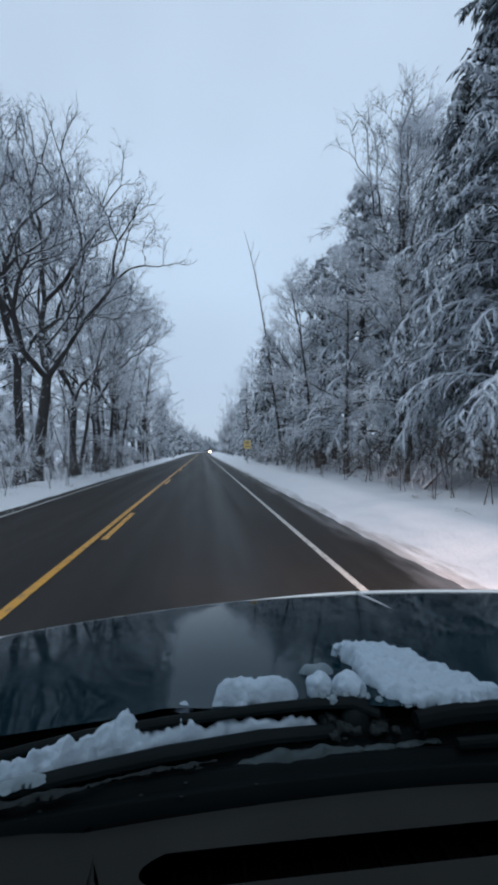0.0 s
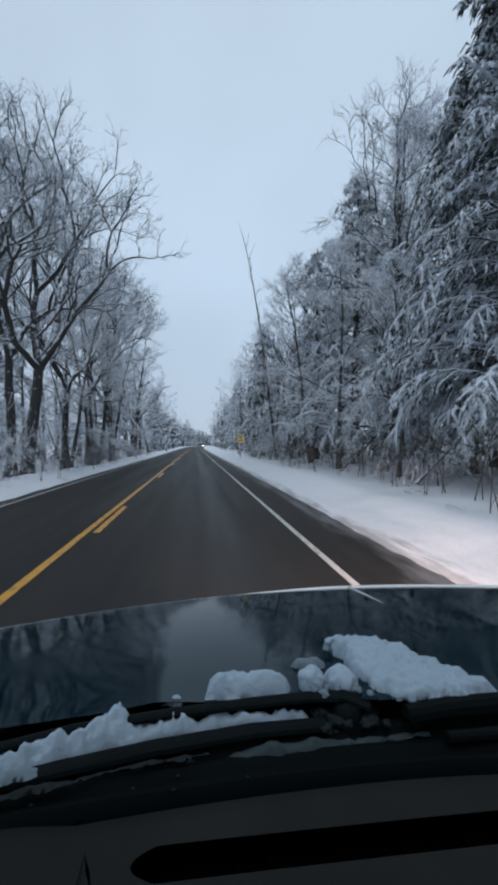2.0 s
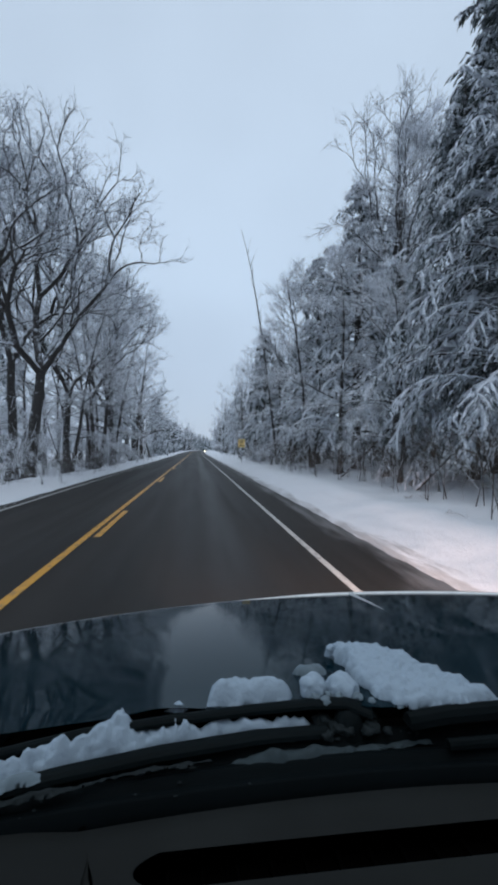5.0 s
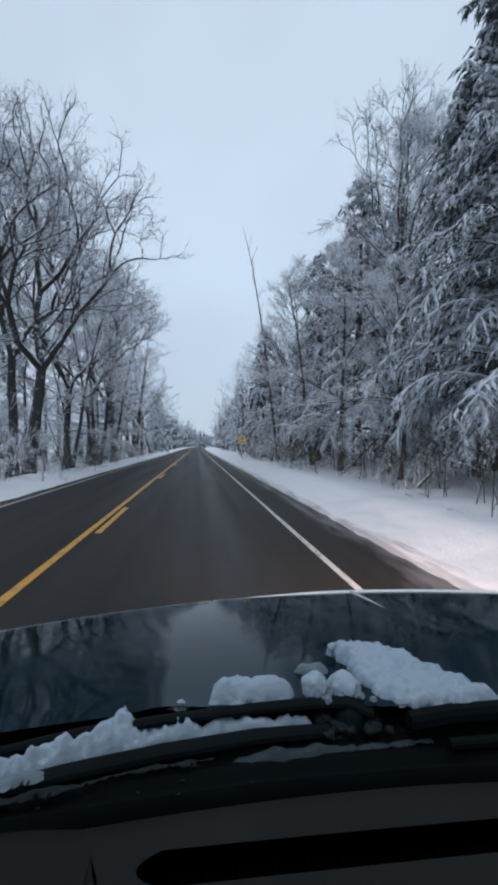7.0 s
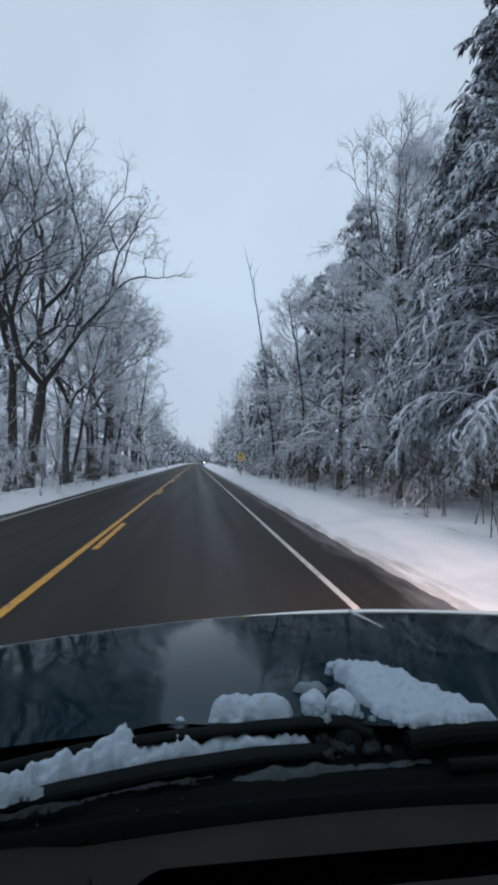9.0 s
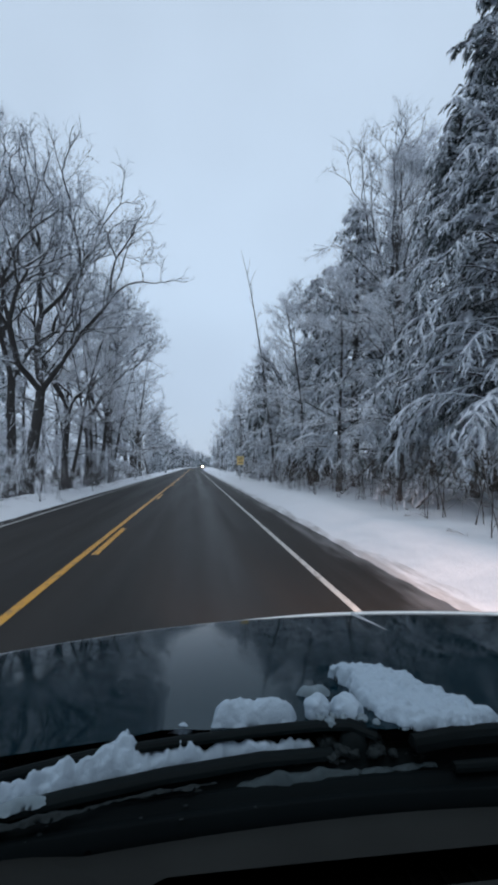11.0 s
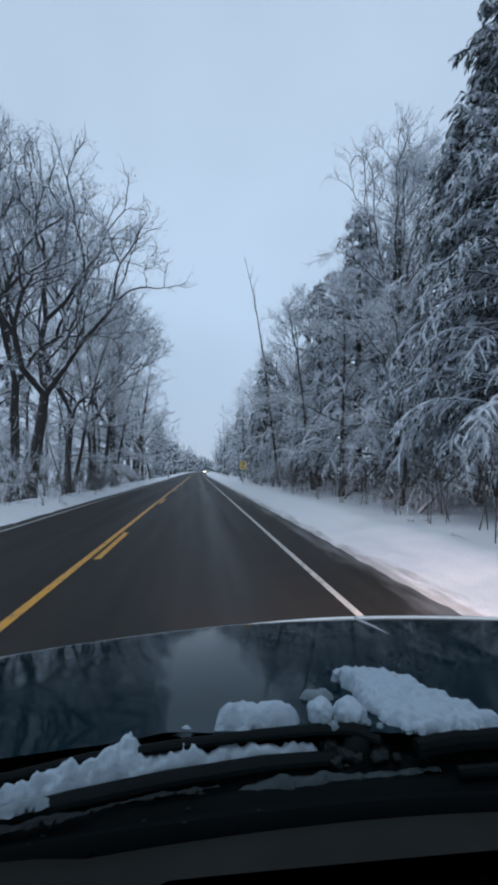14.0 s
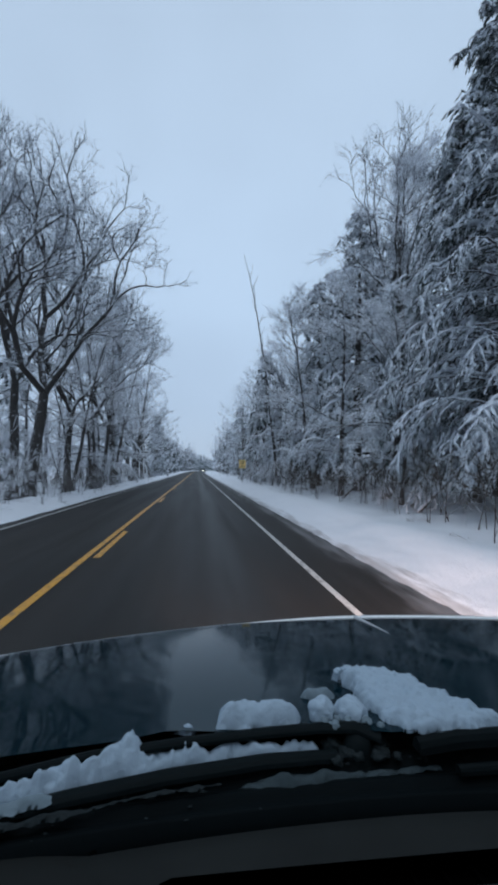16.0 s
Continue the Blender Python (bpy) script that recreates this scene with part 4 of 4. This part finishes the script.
# windscreen, roof, pillars, doors and rear wall close the cabin round the camera
gl = [[(CX + u * w, y + bow(CX + u * w) * 0.5, z) for u in [-1 + 0.1 * i for i in range(21)]] for y, z, w in ((0.635, 1.012, 0.95), (0.48, 1.25, 0.88), (0.32, 1.48, 0.82), (0.14, 1.72, 0.76))]
vs, fs = loft(gl)
screen = under("windscreen", mesh_of("windscreen", vs, fs, GLASS), car, "clear raked windscreen")
screen.visible_shadow = False
vs, fs = loft([[(CX + u * w, y, z - 0.05 * u * u) for u in [-1 + 0.1 * i for i in range(21)]] for y, z, w in ((0.13, 1.725, 0.78), (0.05, 1.75, 0.80), (-0.6, 1.80, 0.82), (-1.6, 1.78, 0.80), (-2.1, 1.70, 0.76))])
roof = under("roof", mesh_of("roof", vs, fs, CAR_PAINT), car, "dark painted roof")
mod = roof.modifiers.new("thick", "SOLIDIFY")
mod.thickness, mod.offset = 0.03, 1.0
vs, fs = loft([[(CX + u * w, y, z - 0.05 * u * u) for u in [-1 + 0.1 * i for i in range(21)]] for y, z, w in ((0.12, 1.69, 0.76), (-0.6, 1.76, 0.79), (-1.6, 1.74, 0.77), (-2.1, 1.66, 0.74))])
under("headliner", mesh_of("headliner", vs, fs, CLOTH), car, "grey cloth roof lining")
for s in (-1, 1):
    bm = bmesh.new()
    rod(bm, (CX + s * 0.96, 0.62, 0.99), (CX + s * 0.79, 0.12, 1.71), 0.045, 0.04, 8)
    part("pillar", bm, CAR_PAINT, car, "", True)
    bm = bmesh.new()
    box(bm, (CX + s * 0.97 - 0.05, -0.75, 0.40), (CX + s * 0.97 + 0.05, 0.60, 1.03), None, 0.03)
    door = part("door", bm, CAR_PAINT, car)
    bm = bmesh.new()
    box(bm, (CX + s * 1.03 - 0.015, -0.65, 0.88), (CX + s * 1.03 + 0.015, -0.47, 0.91), None, 0.008)
    part("handle", bm, CHROME, door, "chrome door handle")
    bm = bmesh.new()
    box(bm, (CX + s * 0.97 - 0.05, -2.25, 0.40), (CX + s * 0.97 + 0.05, -0.76, 1.03), None, 0.03)
    part("rear_side", bm, CAR_PAINT, car)
    bm = bmesh.new()
    m4 = [(CX + s * 0.95, -2.2, 1.03), (CX + s * 0.95, -0.05, 1.03), (CX + s * 0.82, -0.1, 1.68), (CX + s * 0.78, -2.0, 1.68)]
    bm.faces.new([bm.verts.new(p) for p in m4])
    part("side_window", bm, GLASS, car)
    bm = bmesh.new()
    box(bm, (CX + s * 0.93 - 0.09, 0.58, 0.42), (CX + s * 0.93 + 0.09, 1.24, 0.96), None, 0.03)
    part("wing", bm, CAR_PAINT, car)
    for y in (0.95, -1.75):
        bm = bmesh.new()
        rod(bm, (CX + s * 0.80, y, 0.36), (CX + s * 1.03, y, 0.36), 0.34, 0.34, 28)
        wheel = part("wheel", bm, RUBBER, car, "", True)
        bm = bmesh.new()
        rod(bm, (CX + s * 1.0, y, 0.36), (CX + s * 1.045, y, 0.36), 0.21, 0.19, 20)
        part("rim", bm, STEEL, wheel)
    bm = bmesh.new()
    box(bm, (CX + s * 0.72 - 0.16, 1.36, 0.66), (CX + s * 0.72 + 0.16, 1.44, 0.80), None, 0.03)
    part("headlight", bm, LENS, car, "clear headlight")
bm = bmesh.new()
box(bm, (CX - 0.95, 0.60, 0.30), (CX + 0.95, 1.22, 0.62), None, 0.03)
box(bm, (CX - 0.95, -2.3, 0.30), (CX + 0.95, 0.60, 0.42), None, 0.02)
part("floor_pan", bm, COWL, car)
bm = box(bmesh.new(), (CX - 0.98, 0.66, 0.60), (CX + 0.98, 1.30, 0.94))
part("engine_cover", bm, VENT, car)
bm = bmesh.new()
box(bm, (CX - 0.95, 1.2, 0.36), (CX + 0.95, 1.42, 0.62), None, 0.05)
part("bumper", bm, COWL, car)
bm = bmesh.new()
box(bm, (CX - 0.5, 1.36, 0.63), (CX + 0.5, 1.44, 0.80), None, 0.02)
part("grille", bm, COWL, car)
bm = bmesh.new()
box(bm, (CX - 0.93, -2.34, 0.4), (CX + 0.93, -2.26, 1.05), None, 0.02)
part("tailgate", bm, CAR_PAINT, car)
bm = bmesh.new()
bm.faces.new([bm.verts.new(p) for p in ((CX - 0.9, -2.3, 1.05), (CX + 0.9, -2.3, 1.05), (CX + 0.74, -2.1, 1.68), (CX - 0.74, -2.1, 1.68))])
part("rear_window", bm, GLASS, car)
for x in (0.0, 1.0):
    bm = bmesh.new()
    box(bm, (x - 0.25, -0.75, 0.42), (x + 0.25, -0.25, 0.62), None, 0.05)
    box(bm, (x - 0.24, -0.85, 0.60), (x + 0.24, -0.70, 1.25), None, 0.05)
    part("seat", bm, CLOTH, car, "grey cloth seat")

# its dipped headlights shine on the road and the bank: wide, low beams
for s in (-1, 1):
    d = bpy.data.lights.new("headlight_beam", "SPOT")
    d.energy, d.color, d.spot_size, d.spot_blend, d.shadow_soft_size = 1050, (1.0, 0.68, 0.60), radians(25), 0.8, 0.06
    ob = new("headlight_beam", d)
    ob.matrix_basis = look((CX + s * 0.72, 1.56, 0.73), (CX + s * 0.72 + 1.5, 5.6, 0.03)) @ Matrix.Diagonal((2.6, 1, 1, 1))


# ---- wipers ----
def bar(path, widths, height, mat, name, parent, label=""):
    """A bar with a rounded top along a path of points."""
    vs, n = [], 7
    for i, (x, y, z) in enumerate(path):
        a, b = path[max(0, i - 1)], path[min(len(path) - 1, i + 1)]
        d = Vector((b[0] - a[0], b[1] - a[1], 0)).normalized()
        side = Vector((-d.y, d.x, 0))
        for k in range(n):
            h = math.pi * k / (n - 1)
            p = Vector((x, y, z)) + side * math.cos(h) * widths[i] / 2
            vs.append((p.x, p.y, z + math.sin(h) * height))
    fs = [(i * n + k, i * n + (k + 1) % n, (i + 1) * n + (k + 1) % n, (i + 1) * n + k) for i in range(len(path) - 1) for k in range(n)]
    fs += [tuple(range(n)), tuple((len(path) - 1) * n + k for k in reversed(range(n)))]
    return under(name, mesh_of(name, vs, fs, mat, False), parent, label)


def along(p, q, n, sag=0.0):
    return [tuple(a + (b - a) * i / n for a, b in zip(p, q)) for i in range(n + 1)]


wiper = under("wiper", mesh_of("wiper_hub", *loft([[(0.262 + 0.022 * math.cos(a) * r, 0.716 + 0.02 * math.sin(a) * r, z) for a in [k * math.pi / 8 for k in range(17)]] for r, z in ((1.5, 1.01), (1.2, 1.04), (0.9, 1.058), (0.05, 1.064))]), RUBBER), car, "black wiper with packed snow")
bar([(0.30, 0.708, 1.055), (0.26, 0.726, 1.064), (0.20, 0.733, 1.062), (0.10, 0.731, 1.060), (-0.03, 0.719, 1.060), (-0.17, 0.700, 1.060), (-0.30, 0.675, 1.052), (-0.42, 0.644, 1.042)], [0.03, 0.03, 0.026, 0.024, 0.022, 0.019, 0.016, 0.012], 0.010, RUBBER, "arm", wiper)
bar([(0.22, 0.702, 1.034), (0.10, 0.698, 1.036), (-0.05, 0.679, 1.036), (-0.18, 0.653, 1.036), (-0.30, 0.623, 1.035), (-0.44, 0.590, 1.033)], [0.026, 0.030, 0.030, 0.028, 0.024, 0.016], 0.012, RUBBER, "blade", wiper, "black rubber wiper blade")
wiper = under("wiper", mesh_of("wiper_hub", *loft([[(1.15 + 0.04 * math.cos(a) * r, 0.62 + 0.035 * math.sin(a) * r, z) for a in [k * math.pi / 8 for k in range(17)]] for r, z in ((1.2, 1.0), (1.1, 1.04), (0.8, 1.058), (0.05, 1.064))]), RUBBER), car, "black wiper")
bar([(1.15, 0.64, 1.048), (0.95, 0.658, 1.054), (0.75, 0.674, 1.056), (0.55, 0.684, 1.056), (0.42, 0.686, 1.054), (0.35, 0.684, 1.048)], [0.03, 0.028, 0.026, 0.03, 0.034, 0.03], 0.020, RUBBER, "arm", wiper)
bar([(1.1, 0.60, 1.026), (0.85, 0.632, 1.03), (0.6, 0.648, 1.032), (0.40, 0.650, 1.032)], [0.018, 0.022, 0.022, 0.018], 0.012, RUBBER, "blade", wiper, "black rubber wiper blade")


# ---- snow clumps on bonnet and cowl ----
def inside(p, poly):
    x, y, c = p[0], p[1], False
    for (x0, y0), (x1, y1) in zip(poly, poly[1:] + poly[:1]):
        if (y0 > y) != (y1 > y) and x < (x1 - x0) * (y - y0) / (y1 - y0) + x0:
            c = not c
    return c


def nearest(p, poly):
    best, where = 9.0, None
    for a, b in zip(poly, poly[1:] + poly[:1]):
        a, b, q = Vector(a), Vector(b), Vector(p)
        t = max(0.0, min(1.0, (q - a).dot(b - a) / max(1e-9, (b - a).length_squared)))
        c = a + (b - a) * t
        if (q - c).length < best:
            best, where = (q - c).length, c
    return best, where


def clump(poly, high, foot, label, seed=0, step=0.004, rough=0.012, steep=0.012, slope=None, mat=None, ragged=1.0, crisp=0.0):
    """A lump of packed snow: its plan, its height, what it lies on, a lumpy top, and crystals that stand up from it."""
    xs = np.arange(min(p[0] for p in poly) - 0.02, max(p[0] for p in poly) + 0.02, step)
    ys = np.arange(min(p[1] for p in poly) - 0.02, max(p[1] for p in poly) + 0.02, step)
    vs, index, fs, deep = [], {}, [], []
    for j, y in enumerate(ys):
        for i, x in enumerate(xs):
            w = ragged * (0.006 * n3(x * 40, y * 40, seed) + 0.004 * n3(x * 110, y * 110, seed + 3))
            gap, c = nearest((x, y), poly)
            away = (Vector((x, y)) - c).normalized() * (-1 if inside((x, y), poly) else 1)
            g = gap * (1 if inside((x, y), poly) else -1) + w
            if g < -step * 1.01:
                continue
            px, py, rim = x, y, g < step * 0.5
            if rim:
                px, py, g = x + away.x * g, y + away.y * g, 0.0
            h = high * (1 - math.exp(-g / steep)) * (slope(x, y) if slope else 1.0)
            h += rough * min(1.0, g / 0.012) * (n3(x * 28, y * 28, seed + 7) + 0.5 * n3(x * 75, y * 75, seed + 9) + 0.55 * n3(x * 125, y * 125, seed + 2))
            h += crisp * min(1.0, g / 0.004) * max(0.0, n3(x * 61, y * 61, seed + 11)) * max(0.0, n3(x * 190, y * 190, seed + 13)) * 4
            index[i, j] = len(vs)
            deep.append(g)
            vs.append((px, py, foot(x, y) + (-0.004 if rim else max(0.0, h))))
    rims = {k for k, v in enumerate(vs) if v[2] < foot(v[0], v[1]) - 0.001 or deep[k] > 0.016}
    for turn in range(1 if crisp else 3):
        z = [v[2] for v in vs]
        for (i, j), k in index.items():
            near = [index[c] for c in ((i + 1, j), (i - 1, j), (i, j + 1), (i, j - 1)) if c in index]
            if k not in rims and near:
                vs[k] = (vs[k][0], vs[k][1], 0.5 * z[k] + 0.5 * sum(z[c] for c in near) / len(near))
    for (i, j), k in index.items():
        q = [index.get(c) for c in ((i + 1, j), (i + 1, j + 1), (i, j + 1))]
        got = [c for c in (k, *q) if c is not None]
        if len(got) > 2:
            fs.append(tuple(got))
        low = [index.get((i + 1, j)), index.get((i + 1, j - 1)), index.get((i, j - 1))]
        if low[1] is None and low[0] is not None and low[2] is not None:
            fs.append((k, low[2], low[0]))
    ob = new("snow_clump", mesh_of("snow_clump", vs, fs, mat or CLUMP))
    return tagged(ob, label, "snow", "snow on the car")


def ball(x, y, r, high, label, seed, mat=None, foot=None, lumpy=1.0):
    bm = bmesh.new()
    bmesh.ops.create_icosphere(bm, subdivisions=4 if r > 0.016 else 3, radius=1.0)
    for v in bm.verts:
        d = v.co.normalized()
        k = 1 + lumpy * (0.18 * n3(d.x * 1.6 + seed, d.y * 1.6, d.z * 1.6) + 0.08 * n3(d.x * 4, d.y * 4 + seed, d.z * 4))
        v.co = Vector((d.x * r * k, d.y * r * k, max(-0.35, d.z) * high * k + 0.33 * high))
    me = bpy.data.meshes.new("snow_ball")
    bm.to_mesh(me)
    bm.free()
    me.materials.append(mat or CLUMP)
    me.polygons.foreach_set("use_smooth", [True] * len(me.polygons))
    ob = new("snow_clump", me)
    ob.location = (x, y, foot or hood_z(x, y))
    return tagged(ob, label, "snow", "snow on the car")


def on_cowl(x, y):
    return 1.026


def on_wiper(x, y):
    return 1.034


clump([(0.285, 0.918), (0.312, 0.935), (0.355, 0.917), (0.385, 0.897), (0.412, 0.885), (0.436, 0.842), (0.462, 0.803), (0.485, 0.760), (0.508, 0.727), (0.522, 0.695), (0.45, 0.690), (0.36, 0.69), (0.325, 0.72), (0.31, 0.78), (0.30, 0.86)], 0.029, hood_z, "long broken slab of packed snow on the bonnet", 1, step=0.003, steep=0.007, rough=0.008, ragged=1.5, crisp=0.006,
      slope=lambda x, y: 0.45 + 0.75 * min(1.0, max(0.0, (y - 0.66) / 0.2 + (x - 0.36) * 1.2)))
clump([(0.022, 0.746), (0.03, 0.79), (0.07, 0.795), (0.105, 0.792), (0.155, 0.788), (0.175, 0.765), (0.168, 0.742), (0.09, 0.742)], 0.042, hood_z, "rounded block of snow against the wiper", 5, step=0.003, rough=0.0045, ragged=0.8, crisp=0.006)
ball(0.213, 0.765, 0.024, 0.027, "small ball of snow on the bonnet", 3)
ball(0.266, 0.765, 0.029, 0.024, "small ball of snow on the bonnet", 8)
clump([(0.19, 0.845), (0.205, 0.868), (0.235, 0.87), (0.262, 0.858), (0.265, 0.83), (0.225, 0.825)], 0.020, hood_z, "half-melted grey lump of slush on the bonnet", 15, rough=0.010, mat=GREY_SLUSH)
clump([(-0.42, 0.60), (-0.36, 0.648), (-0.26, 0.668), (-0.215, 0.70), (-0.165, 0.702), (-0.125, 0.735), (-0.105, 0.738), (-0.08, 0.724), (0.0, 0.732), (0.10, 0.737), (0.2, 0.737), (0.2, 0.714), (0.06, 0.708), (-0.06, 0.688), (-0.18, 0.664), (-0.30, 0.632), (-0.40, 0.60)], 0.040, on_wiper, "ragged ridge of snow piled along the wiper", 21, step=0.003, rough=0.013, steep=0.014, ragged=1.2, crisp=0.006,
      slope=lambda x, y: (0.8 + 0.5 * math.exp(-((x + 0.12) / 0.03) ** 2) + 0.45 * math.exp(-((x + 0.17) / 0.07) ** 2) + 0.35 * math.exp(-((x + 0.25) / 0.03) ** 2)) * min(1.0, 0.55 + max(0.0, 0.2 - x) * 4.0))
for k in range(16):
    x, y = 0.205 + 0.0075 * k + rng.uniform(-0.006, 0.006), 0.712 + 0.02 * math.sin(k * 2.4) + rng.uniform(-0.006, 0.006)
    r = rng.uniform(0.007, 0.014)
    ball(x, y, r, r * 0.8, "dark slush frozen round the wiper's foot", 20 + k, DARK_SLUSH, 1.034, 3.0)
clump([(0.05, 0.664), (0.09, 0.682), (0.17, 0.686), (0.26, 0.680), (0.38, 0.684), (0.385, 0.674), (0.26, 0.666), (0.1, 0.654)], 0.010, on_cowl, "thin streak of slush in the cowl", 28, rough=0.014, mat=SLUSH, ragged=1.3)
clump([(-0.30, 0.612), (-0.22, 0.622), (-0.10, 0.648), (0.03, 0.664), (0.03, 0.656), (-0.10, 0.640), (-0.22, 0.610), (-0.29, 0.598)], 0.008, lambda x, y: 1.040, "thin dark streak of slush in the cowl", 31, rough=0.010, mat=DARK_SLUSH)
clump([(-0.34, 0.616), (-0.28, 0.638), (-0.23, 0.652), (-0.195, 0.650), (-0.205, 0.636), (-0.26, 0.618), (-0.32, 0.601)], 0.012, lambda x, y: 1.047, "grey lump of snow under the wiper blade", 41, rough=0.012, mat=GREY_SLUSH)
for k, (x, y, r) in enumerate(((0.212, 0.742, 0.010), (0.236, 0.748, 0.007), (0.225, 0.728, 0.009), (0.252, 0.738, 0.008), (0.285, 0.734, 0.009), (0.305, 0.722, 0.006))):
    ball(x, y, r, r * 0.9, "crumb of snow on the wiper's foot", 60 + k, GREY_SLUSH, 1.066, 3.0)
clump([(-0.05, 0.752), (-0.035, 0.768), (-0.015, 0.765), (-0.01, 0.75), (-0.03, 0.745)], 0.020, hood_z, "small crumb of snow by the wiper", 35, rough=0.01)


# crumbs broken from the slab, along its ragged far edge
edge = [(0.292, 0.918), (0.345, 0.903), (0.398, 0.872)]
for k in range(10):
    f = k / 9 * (len(edge) - 1.001)
    i = int(f)
    x, y = (edge[i][j] + (edge[i + 1][j] - edge[i][j]) * (f - i) for j in (0, 1))
    r = rng.uniform(0.005, 0.011)
    ball(x - 0.004 + rng.uniform(-0.004, 0.004), y - 0.006 + rng.uniform(-0.004, 0.004), r, r, "crumb of snow on the slab's edge", 80 + k, CLUMP, hood_z(x, y) + 0.017 + rng.uniform(0, 0.005), 4.0)

# crumbs of ice left on the cowl and round the wipers
bits = Soup()
for i in range(70):
    x = rng.uniform(-0.4, 0.62)
    y = 0.70 + bow(x) * 0.6 - abs(rng.normal(0, 0.028)) - max(0.0, -x) * 0.12
    r = rng.uniform(0.001, 0.003)
    base = np.array([x, y, 1.018 + (0.012 if y > 0.68 else 0.004)])
    ring = [base + np.array([math.cos(h) * r * rng.uniform(0.8, 2.4), math.sin(h) * r, 0]) for h in np.arange(6) * math.pi / 3]
    bits.add(ring + [base + np.array([0, 0, r])], [(k, (k + 1) % 6, 6) for k in range(6)])
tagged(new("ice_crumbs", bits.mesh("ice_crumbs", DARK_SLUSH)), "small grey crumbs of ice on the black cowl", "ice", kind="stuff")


# ---- things along the road ----
def sign(x, y):
    ob = thing("road_sign", "small amber-yellow road sign on a steel post in the snow", "sign", at=Matrix.Translation((x + bend(y), y, ground_z(x, y) - 0.25)))
    bm = box(bmesh.new(), (-0.03, -0.02, 0), (0.03, 0.02, 2.35), None, 0.006)
    part("post", bm, STEEL, ob, "grey steel post")
    bm = box(bmesh.new(), (-0.31, -0.035, 1.62), (0.31, -0.022, 2.36), None, 0.004)
    face = part("panel", bm, SIGN_FACE, ob, "amber-yellow panel with dark print")
    for z, w in ((2.20, 0.40), (2.04, 0.30), (1.80, 0.44)):
        bm = box(bmesh.new(), (-w / 2, -0.041, z - 0.035), (w / 2, -0.037, z + 0.035))
        part("print_bar", bm, SIGN_DARK, face)
    return ob


sign(4.1, 39.0)


def oncoming(x, y):
    """A far car that faces the camera, with lit headlights."""
    ob = thing("oncoming_car", "distant car with lit headlights on the far road", "car", at=Matrix.Translation((x + bend(y), y, 0.02 + rise(y))))
    bm = box(bmesh.new(), (-0.92, 0, 0.35), (0.92, 4.4, 0.95), None, 0.12)
    part("body", bm, CAR_PAINT, ob, "dark car body", True)
    bm = box(bmesh.new(), (-0.72, 1.2, 0.93), (0.72, 3.6, 1.5), None, 0.2)
    part("cabin", bm, RUBBER, ob, "dark glazed cabin", True)
    for s in (-1, 1):
        bm = bmesh.new()
        rod(bm, (s * 0.66, -0.03, 0.70), (s * 0.66, 0.06, 0.70), 0.17, 0.17, 16)
        part("headlight", bm, HEADLIGHT, ob, "lit warm headlight")
        for yy in (0.8, 3.5):
            bm = bmesh.new()
            rod(bm, (s * 0.75, yy, 0.33), (s * 0.93, yy, 0.33), 0.33, 0.33, 18)
            part("wheel", bm, RUBBER, ob)
    return ob


oncoming(-3.4, 340)
